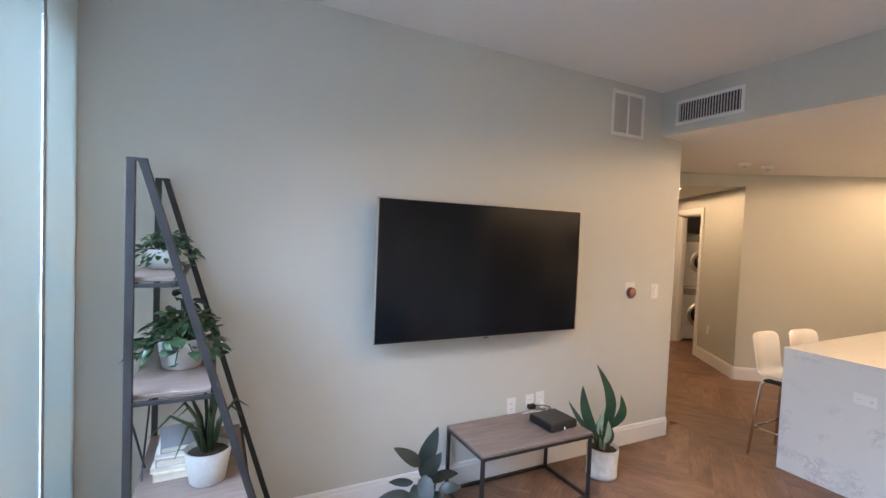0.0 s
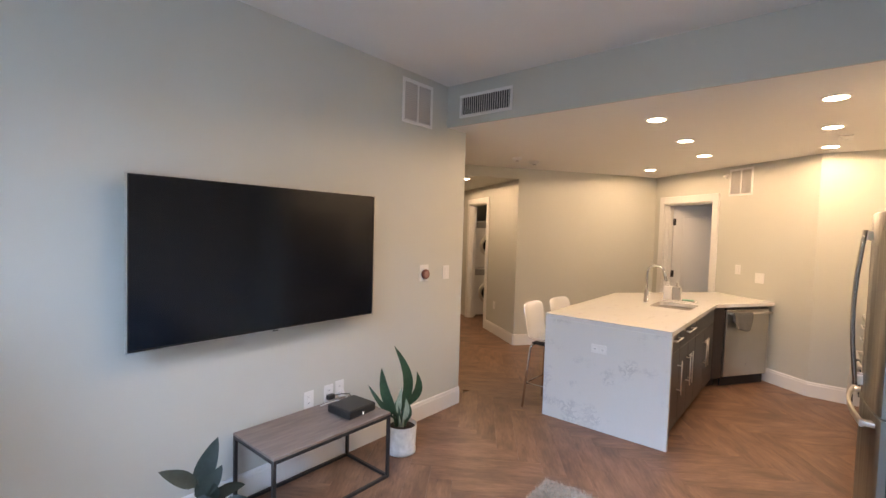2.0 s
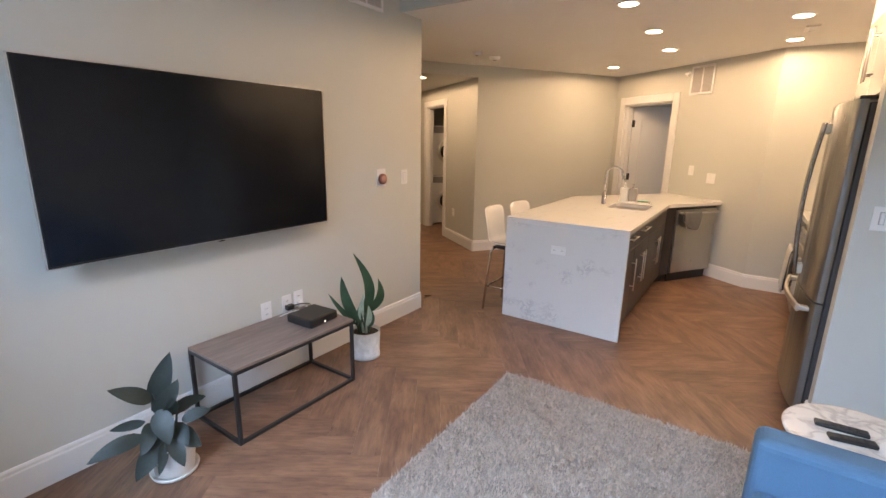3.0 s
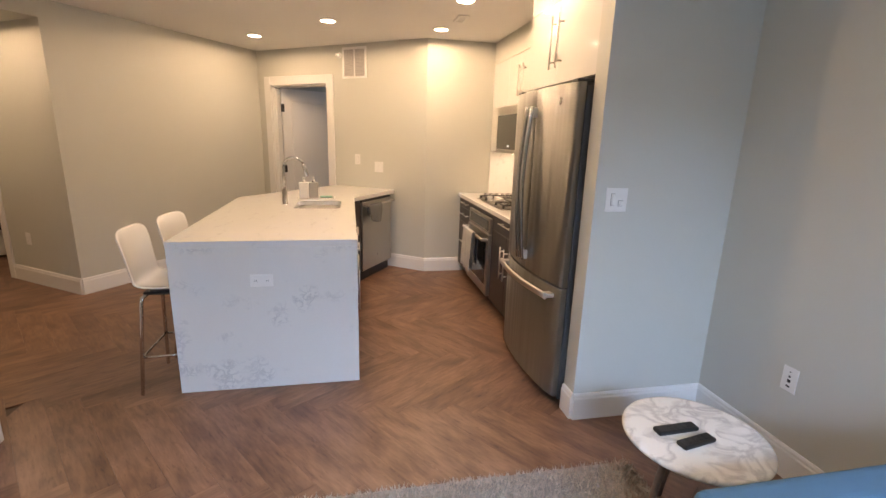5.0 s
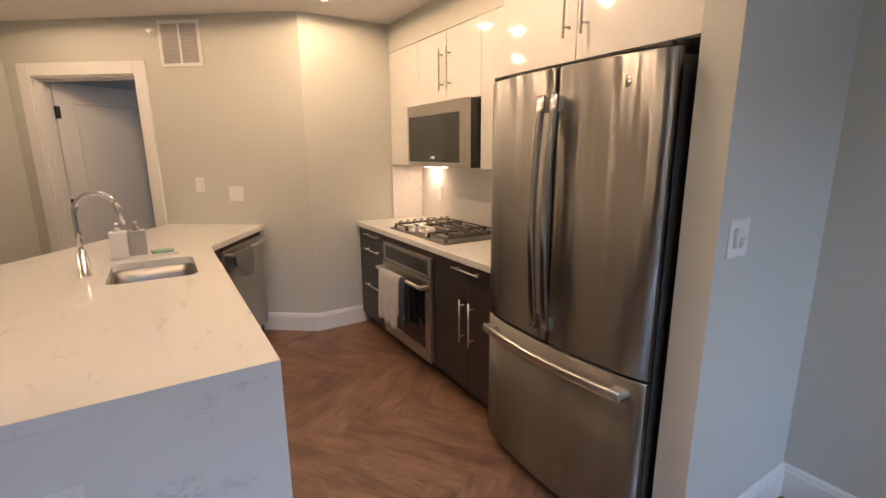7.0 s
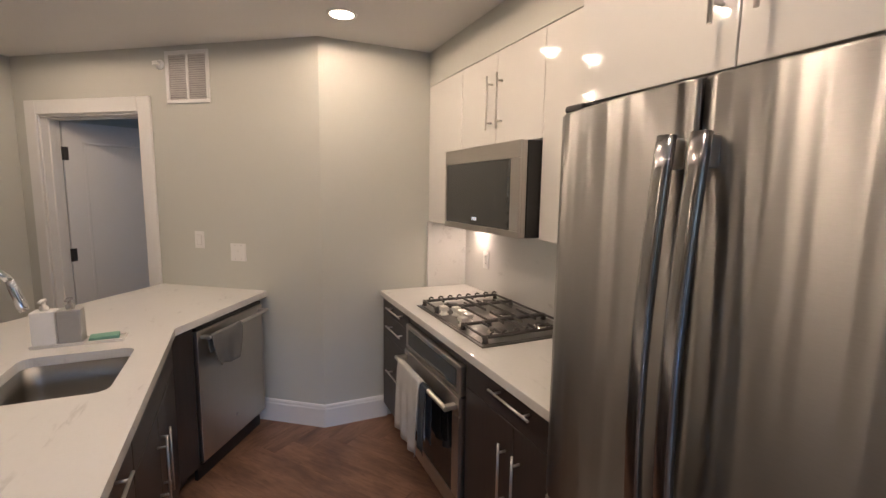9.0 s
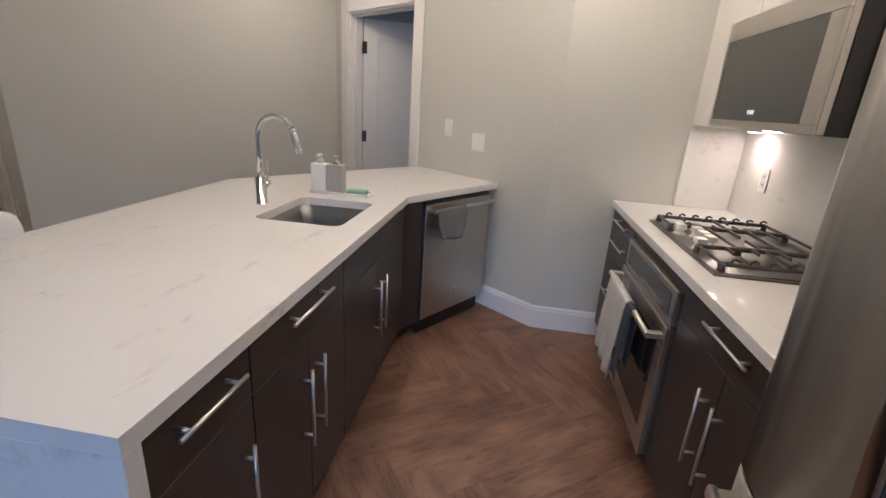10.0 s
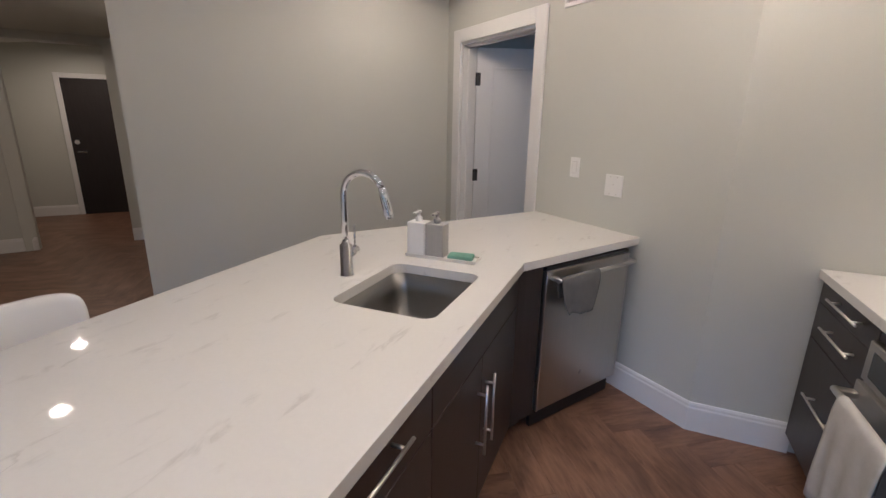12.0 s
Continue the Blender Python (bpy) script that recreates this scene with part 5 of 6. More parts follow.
# each leaf by its reach along the wall-diagonal, its reach towards the room, and its height
for (br, bt, bz), (tr, tt, tz), wd, bend, mat in (
    ((0.005, 0.0, 0.32), (-0.07, 0.0, 0.79), 0.074, (0.055, -0.02), LEAFGREEN),
    ((-0.045, 0.0, 0.27), (-0.155, 0.02, 0.63), 0.075, (-0.02, 0.0), LEAFGREEN),
    ((-0.06, 0.02, 0.26), (-0.25, 0.0, 0.50), 0.036, (-0.01, 0.0), LEAFGREEN),
    ((0.02, 0.0, 0.34), (0.10, 0.0, 0.60), 0.066, (0.045, 0.0), LEAFGREEN),
    ((0.0, -0.04, 0.28), (0.03, -0.08, 0.60), 0.07, (0.02, 0.0), LEAFGREEN),
    ((-0.02, 0.03, 0.30), (-0.005, 0.03, 0.50), 0.05, (-0.015, 0.0), LEAFPALE),
    ((0.01, 0.035, 0.25), (0.025, 0.05, 0.42), 0.045, (0.01, 0.0), LEAFPALE),
    ((0.03, 0.02, 0.23), (0.045, 0.03, 0.38), 0.04, (0.01, 0.0), LEAFGREEN),
    ((-0.02, 0.02, 0.24), (-0.045, 0.03, 0.40), 0.045, (0.0, 0.0), LEAFGREEN),
):
    at = lambda r, f, z: Vector((0.70 * r - 0.71 * f, -0.714 * r - 0.70 * f, z))
    foot, b0 = at(br * 0.6, bt * 0.6, 0.17), at(br, bt, bz)
    bm = bmesh.new()
    tube(bm, [foot, foot.lerp(b0, 0.5), b0 + Vector((0, 0, 0.02))], [0.010, 0.009, 0.006], 8)
    leaf(bm, b0 - Vector((0, 0, 0.01)), at(tr, tt, tz), wd, 0.01, 0.22, 10, face=(-0.71, -0.70, 0.15), bend=at(bend[0], bend[1], 0))
    part("leaf", bm, mat, p)

# rubber plant
p = thing("rubber_plant", pose(1.175, 2.345, 0), "dark leaved rubber plant in a white ceramic pot", "plant")
pot(p, [(0.078, 0.012), (0.085, 0.02), (0.10, 0.165), (0.094, 0.168), (0.088, 0.14)], WHITECERAMIC, 0.09, 0.145, "pot", "plain white ceramic pot")
bm = bmesh.new()
lathe(bm, [(0.092, 0), (0.098, 0.004), (0.105, 0.024), (0.100, 0.024), (0.094, 0.012), (0.002, 0.012)], sides=40)
part("saucer", bm, WHITECERAMIC, p)
at = lambda r, f, z: Vector((0.93 * r - 0.37 * f, -0.37 * r - 0.93 * f, z))
for a, b in (((0.0, 0.0, 0.14), (-0.05, -0.02, 0.42)), ((0.01, 0.0, 0.14), (0.04, -0.01, 0.32)), ((-0.01, 0.01, 0.14), (-0.10, 0.01, 0.27))):
    bm = bmesh.new()
    tube(bm, [at(*a), at(*a).lerp(at(*b), 0.5), at(*b)], [0.007, 0.006, 0.004], 8)
    part("stem", bm, LEAFDARK, p)
for base, tip, wd in (
    ((-0.055, 0.0, 0.385), (-0.205, 0.0, 0.500), 0.075),
    ((-0.050, -0.02, 0.360), (0.040, -0.05, 0.595), 0.090),
    ((-0.040, 0.02, 0.330), (0.055, 0.03, 0.490), 0.085),
    ((-0.090, 0.0, 0.295), (-0.225, -0.03, 0.290), 0.045),
    ((-0.100, 0.02, 0.240), (-0.310, 0.06, 0.215), 0.075),
    ((0.020, -0.02, 0.320), (0.165, -0.05, 0.325), 0.060),
    ((0.050, 0.03, 0.270), (0.175, 0.04, 0.300), 0.060),
    ((-0.040, 0.05, 0.215), (-0.150, 0.12, 0.100), 0.090),
    ((-0.025, 0.06, 0.200), (-0.065, 0.14, 0.105), 0.050),
    ((0.000, 0.06, 0.200), (0.035, 0.14, 0.110), 0.065),
    ((0.030, 0.04, 0.230), (0.115, 0.10, 0.160), 0.080),
    ((-0.030, 0.03, 0.350), (-0.010, 0.12, 0.230), 0.090),
    ((-0.060, 0.03, 0.290), (-0.120, 0.11, 0.210), 0.075),
    ((0.020, 0.02, 0.260), (0.060, 0.12, 0.200), 0.085),
    ((-0.010, -0.03, 0.300), (-0.030, -0.14, 0.380), 0.080),
    ((0.030, -0.03, 0.270), (0.110, -0.13, 0.280), 0.075),
    ((0.000, 0.00, 0.280), (0.020, 0.05, 0.420), 0.075),
):
    bm = bmesh.new()
    leaf(bm, at(*base), at(*tip), wd, 0.012, 0.2, face=(-0.33, -0.8, 0.5 + random.uniform(-0.2, 0.2)))
    part("leaf", bm, LEAFDARK, p)

# ladder shelf by the window, its back towards the glass
sh = thing("ladder_shelf", pose(-0.14, 1.88, 0), "black metal A-frame ladder shelf with brown wood boards", "shelf")
SLOPE, TOPZ, SPAN = 0.295, 1.86, 0.75
for y in (0.0, SPAN):
    bm = bmesh.new()
    box(bm, -0.0125, 0.0125, y - 0.0125, y + 0.0125, 0, TOPZ, 0.002)
    part("upright", bm, BLACKMETAL, sh)
    bm = bmesh.new()
    b2 = bmesh.new()
    L = math.hypot(SLOPE * TOPZ, TOPZ)
    box(b2, -0.0125, 0.0125, -0.0125, 0.0125, 0, L, 0.002)
    merge(bm, b2, Matrix.Translation((0.03 + SLOPE * TOPZ, y, 0)) @ Matrix.Rotation(-math.atan(SLOPE), 4, "Y"))
    part("front_leg", bm, BLACKMETAL, sh)
    bm = bmesh.new()
    box(bm, -0.0125, 0.045, y - 0.0123, y + 0.0123, TOPZ - 0.006, TOPZ + 0.004, 0.002)
    part("cap", bm, BLACKMETAL, sh)
SHELVES = [1.485, 1.10, 0.66, 0.24]
for z in SHELVES:
    dep = SLOPE * (TOPZ - z)
    bm = bmesh.new()
    box(bm, -0.012, dep + 0.012, 0.014, SPAN - 0.014, z - 0.016, z, 0.002)
    part("shelf_board", bm, SHELFWOOD, sh, "brown wood shelf board")
    bm = bmesh.new()
    for x in (-0.0, dep + 0.02):
        box(bm, x - 0.008, x + 0.008, 0.0125, SPAN - 0.0125, z - 0.032, z - 0.0165, 0.001)
    for y in (0.0, SPAN):
        box(bm, 0.0125, dep + 0.012, y - 0.007, y + 0.007, z - 0.032, z - 0.018, 0.001)
    part("shelf_rail", bm, BLACKMETAL, sh)
for a, b in (((0.0, 0.0, 0.36), (0.0, SPAN, 1.06)), ((0.0, SPAN, 0.36), (0.0, 0.0, 1.06))):
    bm = bmesh.new()
    tube(bm, [a, b], 0.004, 8)
    part("cross_brace", bm, BLACKMETAL, sh)


def bushy(name, m, label, pr, ph, potmat, leaves, reach, size, trail, mat, rise=0.12, square=False):
    t = thing(name, m, label, "plant")
    if square:
        bm = bmesh.new()
        box(bm, -pr, pr, -pr * 2.1, pr * 2.1, 0, ph, 0.008, 2)
        part("pot", bm, potmat, t)
    else:
        pot(t, [(pr * 0.75, 0), (pr * 0.8, 0.004), (pr, ph), (pr * 0.92, ph), (pr * 0.88, ph - 0.02)], potmat, pr * 0.88, ph - 0.015)
    bm = bmesh.new()
    for i in range(leaves):
        a, r = random.uniform(0, 6.283), random.uniform(0.2, 1.0)
        x, y = math.cos(a) * r * reach * (0.7 if square else 1), math.sin(a) * r * reach * (1.5 if square else 1)
        z = ph + rise * (1 - r * r) * random.uniform(0.5, 1.1) - trail * max(0, r - 0.6) * random.uniform(0.5, 2)
        b = Vector((x, y, z))
        out = Vector((math.cos(a), math.sin(a), random.uniform(-0.7, 0.8))).normalized()
        leaf(bm, b, b + out * size * random.uniform(0.7, 1.3), size * random.uniform(0.55, 0.8), 0.3 * size, 0.15, 4)
        if i % 3 == 0:
            tube(bm, [(x * 0.25, y * 0.25, ph - 0.02), (x * 0.7, y * 0.7, z * 0.6 + ph * 0.45), (x, y, z)], 0.0022, 5)
    part("foliage", bm, mat, t)
    return t


bushy("trailing_plant", pose(-0.07, 2.22, SHELVES[0]), "small trailing green plant in a pale planter on the shelf", 0.075, 0.075, POTGREY, 190, 0.11, 0.028, 0.10, LEAFGREEN, 0.06)
bushy("leafy_plant", pose(-0.01, 2.20, SHELVES[1]), "leafy green plant in a pale planter on the shelf", 0.085, 0.115, POTGREY, 170, 0.145, 0.052, 0.12, LEAFGREEN, 0.10)
bushy("pilea_plant", pose(-0.02, 2.45, SHELVES[1]), "small round leaved plant behind the shelf plant", 0.04, 0.08, CONCRETE, 14, 0.06, 0.06, 0.0, LEAFDARK, 0.26)
al = thing("aloe_plant", pose(0.09, 2.12, SHELVES[2]), "spiky aloe plant in a white pot on the shelf", "plant")
pot(al, [(0.06, 0), (0.064, 0.004), (0.085, 0.13), (0.078, 0.13), (0.074, 0.11)], POTGREY, 0.074, 0.112)
for i in range(13):
    a, r = i * 2.4, 0.04 + 0.20 * ((i * 7) % 10) / 10
    bm = bmesh.new()
    tx, ty, tz = math.cos(a) * r, math.sin(a) * r, 0.40 - 0.95 * r
    tube(bm, [(0.012 * math.cos(a), 0.012 * math.sin(a), 0.10), (tx * 0.3, ty * 0.3, 0.12 + (0.38 - 0.3 * r - 0.1) * 0.5), (tx * 0.65, ty * 0.65, 0.12 + (0.40 - 0.5 * r - 0.1) * 0.8), (tx, ty, tz)], [0.009, 0.008, 0.006, 0.001], 8)
    part("leaf", bm, LEAFGREEN, al)
zb = SHELVES[2]
for i, (w, d2, hgt, col, an) in enumerate(((0.20, 0.26, 0.028, (0.60, 0.52, 0.40), 3), (0.19, 0.25, 0.022, (0.70, 0.66, 0.58), -4), (0.18, 0.24, 0.030, (0.45, 0.40, 0.36), 2), (0.17, 0.23, 0.020, (0.72, 0.70, 0.66), -2), (0.16, 0.22, 0.024, (0.20, 0.22, 0.25), 5))):
    bk = thing("book", pose(-0.005, 2.30, zb, 0, 0, an), "hardback book lying in a stack on the shelf", "book", "stacked books")
    bm = bmesh.new()
    box(bm, -w / 2 + 0.004, w / 2 - 0.004, -d2 / 2 + 0.004, d2 / 2 - 0.004, 0.003, hgt - 0.003)
    part("pages", bm, PAPER, bk)
    bm = bmesh.new()
    box(bm, -w / 2, w / 2, -d2 / 2, d2 / 2, 0, 0.0029, 0.0008)
    box(bm, -w / 2, w / 2, -d2 / 2, d2 / 2, hgt - 0.0029, hgt, 0.0008)
    box(bm, -w / 2, -w / 2 + 0.003, -d2 / 2, d2 / 2, 0.003, hgt - 0.003)
    part("cover", bm, material("book_cover", col, 0.6, contrast=0.1), bk)
    zb += hgt

# rug
RUG = (0.55, 2.965, -0.30, 1.47)
rug = thing("shag_rug", pose(0, 0, 0), "thick beige-grey shag rug on the wood floor", "rug")
bm = bmesh.new()
box(bm, RUG[0] + 0.01, RUG[1] - 0.01, RUG[2] + 0.01, RUG[3] - 0.01, 0.001, 0.010, 0.003)
part("backing", bm, RUGBACK, rug)
rng = np.random.default_rng(5)
N = 70000
px, py = rng.uniform(RUG[0] + 0.012, RUG[1] - 0.012, N), rng.uniform(RUG[2] + 0.012, RUG[3] - 0.012, N)
clump = np.sin(px * 83 + np.sin(py * 61) * 2) + np.cos(py * 79 + np.sin(px * 53) * 2)
ang = clump * 1.6 + rng.normal(0, 0.7, N)
ln2, hh = rng.uniform(0.010, 0.024, N), rng.uniform(0.020, 0.036, N)
wx, wy = -np.sin(ang) * 0.0035, np.cos(ang) * 0.0035
V = np.empty((N, 3, 3))
V[:, 0] = np.stack([px - wx, py - wy, np.full(N, 0.006)], 1)
V[:, 1] = np.stack([px + wx, py + wy, np.full(N, 0.006)], 1)
V[:, 2] = np.stack([px + np.cos(ang) * ln2, py + np.sin(ang) * ln2, hh], 1)
me = bpy.data.meshes.new("pile")
me.from_pydata(V.reshape(-1, 3).tolist(), [], np.arange(N * 3).reshape(-1, 3).tolist())
me.materials.append(PILE)
ob = tagged(new("shag", me), kind="stuff")
ob.parent = rug

# sofa along the wall
sofa = thing("sofa", pose(0, 0, 0), "bright blue upholstered sofa against the wall", "sofa")
SX = (0.50, 2.155)
for x0, x1 in ((SX[0], SX[0] + 0.13), (SX[1] - 0.13, SX[1])):
    bm = bmesh.new()
    box(bm, x0, x1, -0.93, 0.125, 0.10, 0.62, 0.035, 4)
    part("arm", bm, SOFABLUE, sofa)
bm = bmesh.new()
box(bm, SX[0] + 0.131, SX[1] - 0.131, -0.93, 0.10, 0.10, 0.30, 0.02, 2)
part("base", bm, SOFABLUE, sofa)
bm = bmesh.new()
box(bm, SX[0] + 0.131, SX[1] - 0.131, -0.95, -0.78, 0.301, 0.80, 0.04, 4)
part("backrest", bm, SOFABLUE, sofa)
for k in range(2):
    x0 = SX[0] + 0.133 + k * 0.6965
    bm = bmesh.new()
    box(bm, x0, x0 + 0.692, -0.775, 0.115, 0.302, 0.455, 0.04, 4)
    part("seat_cushion", bm, SOFABLUE, sofa)
for x in (SX[0] + 0.06, SX[1] - 0.06):
    for y in (-0.88, 0.06):
        bm = bmesh.new()
        lathe(bm, [(0.016, 0), (0.024, 0.10), (0.02, 0.1005)], at=(x, y, 0), sides=14)
        part("leg", bm, DARKWOOD, sofa, "tapered dark wood leg")

# round side table with two remotes
tab = thing("side_table", pose(2.535, -0.238, 0), "round white marble side table on slim legs", "table")
bm = bmesh.new()
lathe(bm, [(0.24, 0.445), (0.252, 0.449), (0.254, 0.457), (0.25, 0.464), (0.24, 0.466), (0.003, 0.466)], sides=56)
part("tabletop", bm, MARBLE, tab, "white marble top with grey veins")
for k in range(3):
    a = radians(100 + 120 * k)
    bm = bmesh.new()
    tube(bm, [(0.12 * math.cos(a), 0.12 * math.sin(a), 0.4455), (0.22 * math.cos(a), 0.22 * math.sin(a), 0.0)], [0.014, 0.009], 12)
    part("leg", bm, SHELFWOOD, tab, "slim tapered wooden leg")
for x, y, an, L2 in ((2.562, -0.176, 92, 0.17), (2.485, -0.20, 100, 0.15)):
    r = thing("remote_control", pose(x, y, 0.4665, 0, 0, an), "slim black remote control on the marble table", "remote", "remotes on the table")
    bm = bmesh.new()
    box(bm, -L2 / 2, L2 / 2, -0.022, 0.022, 0, 0.017, 0.006, 2)
    part("case", bm, BLACKPLASTIC, r)
    for i in range(4):
        for j in range(2):
            bm = bmesh.new()
            box(bm, -L2 / 2 + 0.03 + i * 0.025, -L2 / 2 + 0.042 + i * 0.025, -0.012 + j * 0.014, -0.002 + j * 0.014, 0.0165, 0.0185, 0.001)
            part("button", bm, BLACKMETAL, r)

# ---- floor planks ----


def wood(name):
    """Brown wood with long grain streaks, a tone of its own for each plank."""
    m = bpy.data.materials.new(name)
    m.use_nodes = True
    n, ln = m.node_tree.nodes, m.node_tree.links
    b = n["Principled BSDF"]
    co, info = n.new("ShaderNodeTexCoord"), n.new("ShaderNodeObjectInfo")
    off = n.new("ShaderNodeVectorMath")
    off.operation = "MULTIPLY_ADD"
    off.inputs[1].default_value = (1, 1, 1)
    comb = n.new("ShaderNodeCombineXYZ")
    mul = n.new("ShaderNodeMath")
    mul.operation = "MULTIPLY"
    mul.inputs[1].default_value = 37.0
    ln.new(info.outputs["Random"], mul.inputs[0])
    for k in range(3):
        ln.new(mul.outputs[0], comb.inputs[k])
    ln.new(co.outputs["UV"], off.inputs[0])
    ln.new(comb.outputs[0], off.inputs[2])
    outs = []
    for st, sc, det in (((2.6, 8.5, 1), 1.0, 6), ((9, 60, 1), 1.0, 4), ((3.2, 6.0, 1), 1.3, 5)):
        mp, nz = n.new("ShaderNodeMapping"), n.new("ShaderNodeTexNoise")
        mp.inputs["Scale"].default_value = st
        nz.inputs["Scale"].default_value, nz.inputs["Detail"].default_value = sc, det
        nz.inputs["Distortion"].default_value = 0.4
        ln.new(off.outputs[0], mp.inputs["Vector"])
        ln.new(mp.outputs[0], nz.inputs["Vector"])
        outs.append(nz.outputs[0])
    a1, a2, a3 = (n.new("ShaderNodeMath") for _ in range(3))
    for a in (a1, a2, a3):
        a.operation = "MULTIPLY_ADD"
    a1.inputs[1].default_value, a2.inputs[1].default_value, a3.inputs[1].default_value = 0.40, 0.36, 0.43
    a1.inputs[2].default_value = -0.035
    ln.new(outs[0], a1.inputs[0])
    ln.new(outs[1], a2.inputs[0])
    ln.new(a1.outputs[0], a2.inputs[2])
    ln.new(outs[2], a3.inputs[0])
    ln.new(a2.outputs[0], a3.inputs[2])
    geo, tone = n.new("ShaderNodeNewGeometry"), n.new("ShaderNodeMath")
    tone.operation = "PINGPONG"
    tone.inputs[1].default_value = 1.0
    both = n.new("ShaderNodeMath")
    both.operation = "ADD"
    ln.new(info.outputs["Random"], both.inputs[0])
    ln.new(geo.outputs["Random Per Island"], both.inputs[1])
    ln.new(both.outputs[0], tone.inputs[0])
    rv = n.new("ShaderNodeMath")
    rv.operation = "MULTIPLY_ADD"
    rv.inputs[1].default_value = 0.09
    ln.new(tone.outputs[0], rv.inputs[0])
    ln.new(a3.outputs[0], rv.inputs[2])
    # short dark pores and knots in the grain
    fm, fn, fr2 = n.new("ShaderNodeMapping"), n.new("ShaderNodeTexNoise"), n.new("ShaderNodeMapRange")
    fm.inputs["Scale"].default_value = (14, 75, 1)
    fn.inputs["Scale"].default_value, fn.inputs["Detail"].default_value, fn.inputs["Distortion"].default_value = 1.0, 3, 1.2
    fr2.inputs[1].default_value, fr2.inputs[2].default_value, fr2.inputs[4].default_value = 0.58, 0.74, -0.13
    ln.new(off.outputs[0], fm.inputs["Vector"])
    ln.new(fm.outputs[0], fn.inputs["Vector"])
    ln.new(fn.outputs[0], fr2.inputs[0])
    dark = n.new("ShaderNodeMath")
    ln.new(rv.outputs[0], dark.inputs[0])
    ln.new(fr2.outputs[0], dark.inputs[1])
    rv = dark
    cr = n.new("ShaderNodeValToRGB")
    cr.color_ramp.elements[0].position, cr.color_ramp.elements[0].color = 0.38, (0.072, 0.035, 0.023, 1)
    cr.color_ramp.elements[1].position, cr.color_ramp.elements[1].color = 0.80, (0.30, 0.168, 0.106, 1)
    e = cr.color_ramp.elements.new(0.56)
    e.color = (0.160, 0.082, 0.050, 1)
    ln.new(rv.outputs[0], cr.inputs[0])
    ln.new(cr.outputs[0], b.inputs["Base Color"])
    rr = n.new("ShaderNodeMapRange")
    rr.inputs[3].default_value, rr.inputs[4].default_value = 0.30, 0.48
    ln.new(outs[1], rr.inputs[0])
    ln.new(rr.outputs[0], b.inputs["Roughness"])
    bp = n.new("ShaderNodeBump")
    bp.inputs["Strength"].default_value, bp.inputs["Distance"].default_value = 0.12, 0.001
    ln.new(outs[1], bp.inputs["Height"])
    ln.new(bp.outputs[0], b.inputs["Normal"])
    return m


PLANK = wood("floor_plank_wood")
PW, PL = 0.152, 0.912
bm = bmesh.new()
g, c = 0.0003, 0.0006
lo = [bm.verts.new((x, y, -0.0115)) for x, y in ((g, g), (PL - g, g), (PL - g, PW - g), (g, PW - g))]
mi = [bm.verts.new((x, y, -c)) for x, y in ((g, g), (PL - g, g), (PL - g, PW - g), (g, PW - g))]
hi = [bm.verts.new((x, y, 0)) for x, y in ((g + c, g + c), (PL - g - c, g + c), (PL - g - c, PW - g - c), (g + c, PW - g - c))]
for ring in ((lo, mi), (mi, hi)):
    for i in range(4):
        j = (i + 1) % 4
        bm.faces.new((ring[0][i], ring[0][j], ring[1][j], ring[1][i]))
bm.faces.new(hi)
plank_mesh = mesh_of(bm, "plank", PLANK)
uv = plank_mesh.uv_layers.new(name="grain")
for lp in plank_mesh.loops:
    uv.data[lp.index].uv = plank_mesh.vertices[lp.vertex_index].co.xy
floor = bpy.data.objects["floor"]


def clipped(pts, planes):
    """A convex outline cut to the half-planes a x + b y <= c; each point also carries its place on the plank."""
    for a, b, c2 in planes:
        out = []
        for i, p2 in enumerate(pts):
            q2 = pts[(i + 1) % len(pts)]
            dp, dq = a * p2[0] + b * p2[1] - c2, a * q2[0] + b * q2[1] - c2
            if dp <= 0:
                out.append(p2)
            if dp * dq < 0:
                k2 = dp / (dp - dq)
                out.append(tuple(u + (v - u) * k2 for u, v in zip(p2, q2)))
        pts = out
    return pts


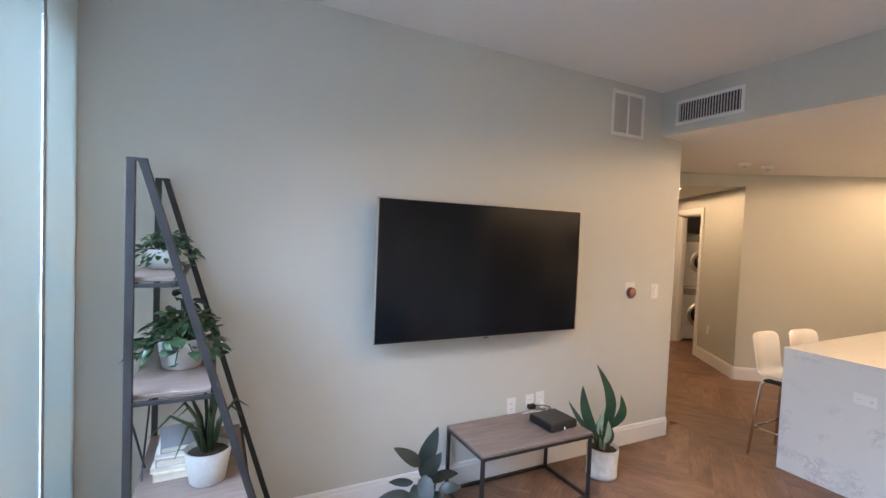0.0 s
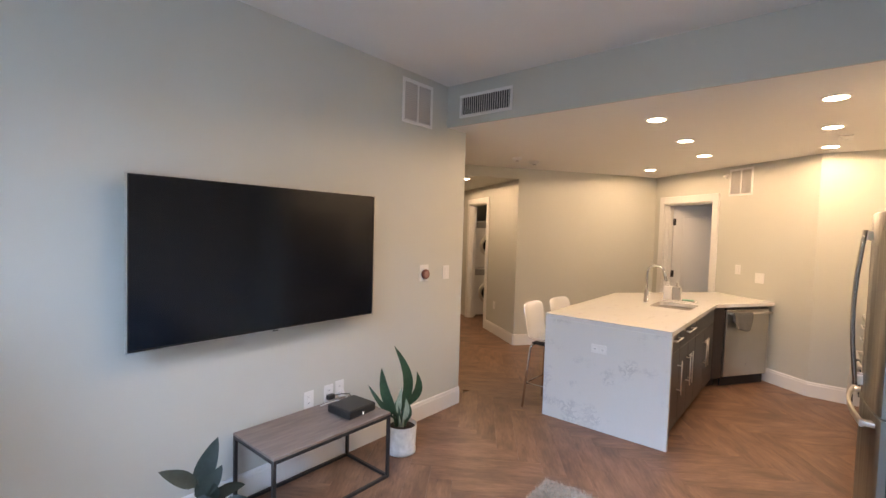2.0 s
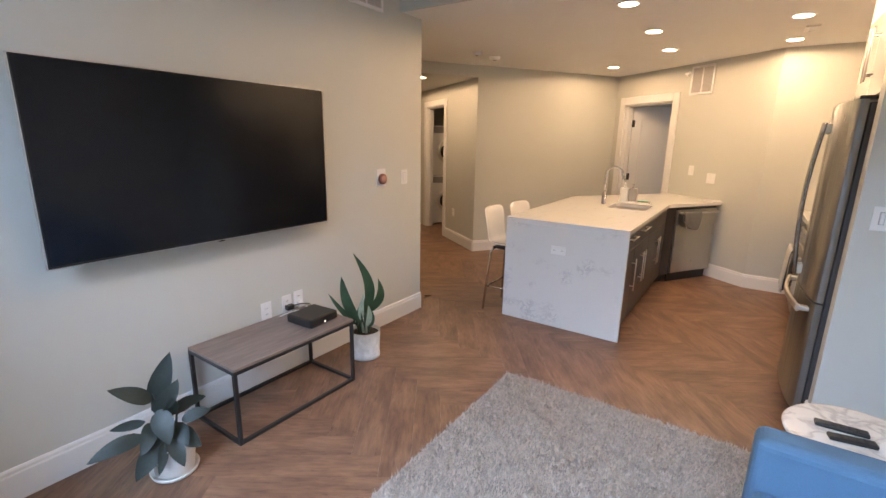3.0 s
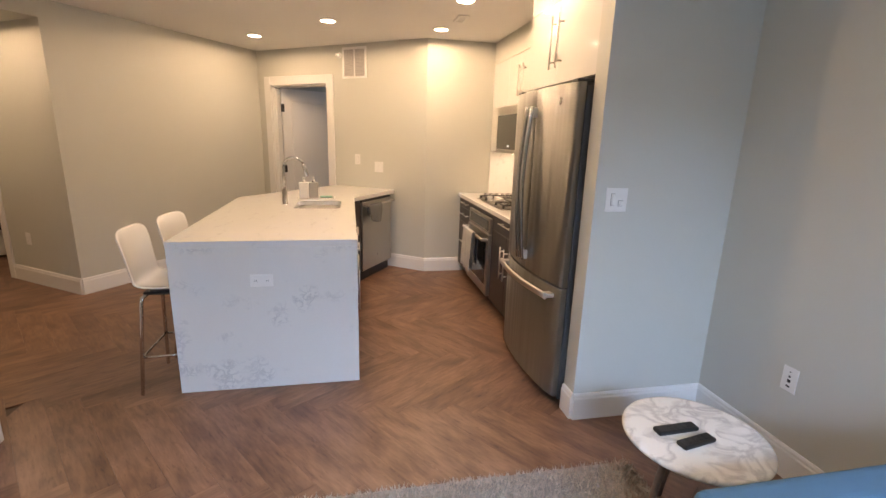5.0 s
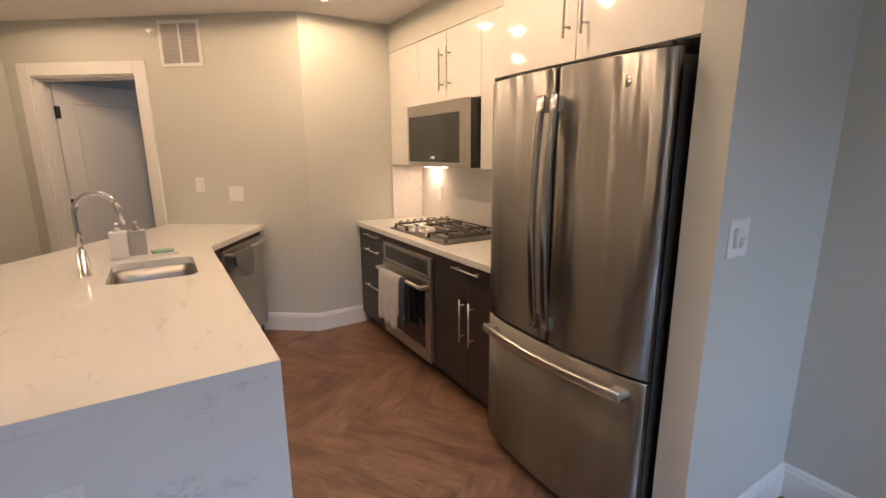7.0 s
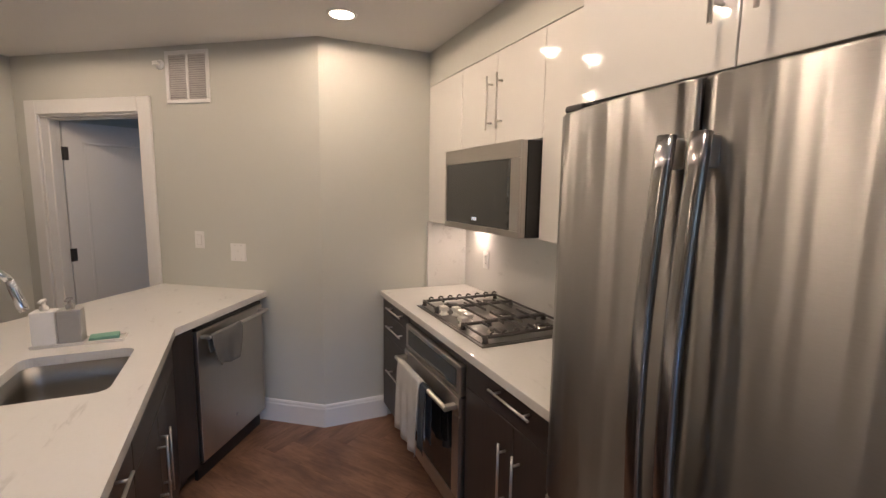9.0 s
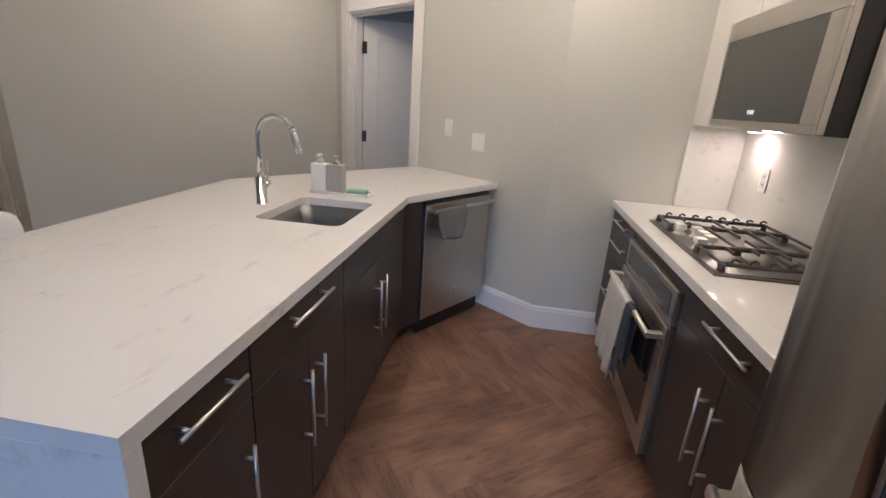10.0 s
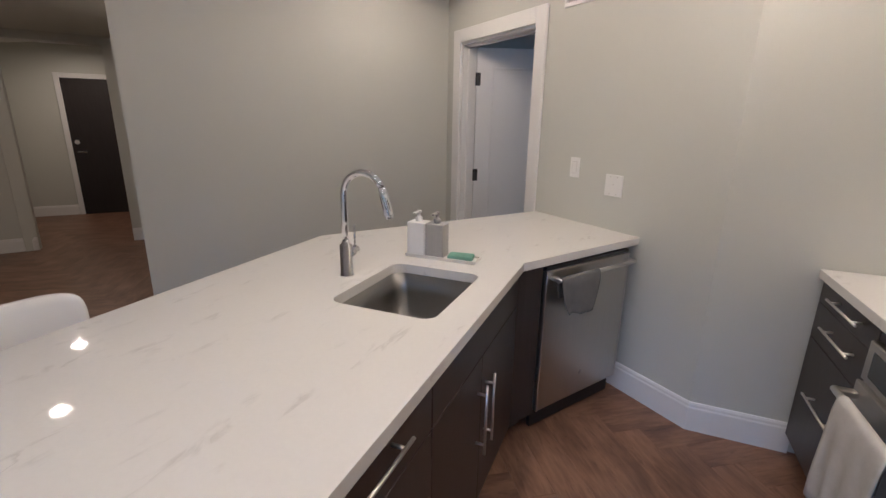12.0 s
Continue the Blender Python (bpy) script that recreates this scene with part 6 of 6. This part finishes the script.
near, rest = [], []
FR = pose(4.25, 0.53, 0, 0, 0, 35)
for q in range(-9, 10):
    for k in range(-70, 71):
        for m in (pose(k * PW + 2 * PL * q, k * PW, 0), pose(k * PW + PL + PW + 2 * PL * q, (k + 1) * PW - PL, 0, 0, 0, 90)):
            w = FR @ m
            cx, cy, _ = w @ Vector((PL / 2, PW / 2, 0))
            if not (-1.1 < cx < 10.8 and -1.6 < cy < 10.8) or cx < 3.4 and cy > 3.4 or cx > 7.9 and cy < 4.5 or cx > 6.9 and cy < 0.6:
                continue
            planes = [(-1, 0, 0.62), (0, -1, 1.08), (1, 0, 10.3), (0, 1, 10.3)] + ([(0, 1, 2.82)] if cx < 3.6 and cy < 3.4 else [])
            corners = [(*(w @ Vector((x, y, 0))).xy, x, y) for x, y in ((g, g), (PL - g, g), (PL - g, PW - g), (g, PW - g))]
            cut = clipped(corners, planes)
            whole = len(cut) == 4 and all(abs(a[0] - b[0]) + abs(a[1] - b[1]) < 1e-6 for a, b in zip(cut, corners))
            near_by = 1.5 < cx < 7.0 and -1.0 < cy < 3.0 and not (1.3 < cx < 2.6 and -0.1 < cy < 1.2)
            if whole and near_by and len(near) < 300:
                near.append(w)
            elif len(cut) > 2:
                rest.append(cut)
for w in near:
    ob = new("plank", plank_mesh)
    ob.parent = floor
    ob.matrix_world = w
vs, fs, us = [], [], []
for cut in rest:
    i, n2 = len(vs), len(cut)
    ox, oy = random.uniform(0, 40), random.uniform(0, 40)
    vs += [(p2[0], p2[1], 0.0) for p2 in cut] + [(p2[0], p2[1], -0.0115) for p2 in cut]
    us += [(p2[2] + ox, p2[3] + oy) for p2 in cut] * 2
    fs.append(tuple(range(i, i + n2)))
    fs += [(i + a, i + n2 + a, i + n2 + (a + 1) % n2, i + (a + 1) % n2) for a in range(n2)]
me = bpy.data.meshes.new("far_planks")
me.from_pydata(vs, [], fs)
uv = me.uv_layers.new(name="grain")
for lp in me.loops:
    uv.data[lp.index].uv = us[lp.vertex_index]
me.materials.append(PLANK)
ob = tagged(new("far_planks", me), kind="stuff")
ob.parent = floor
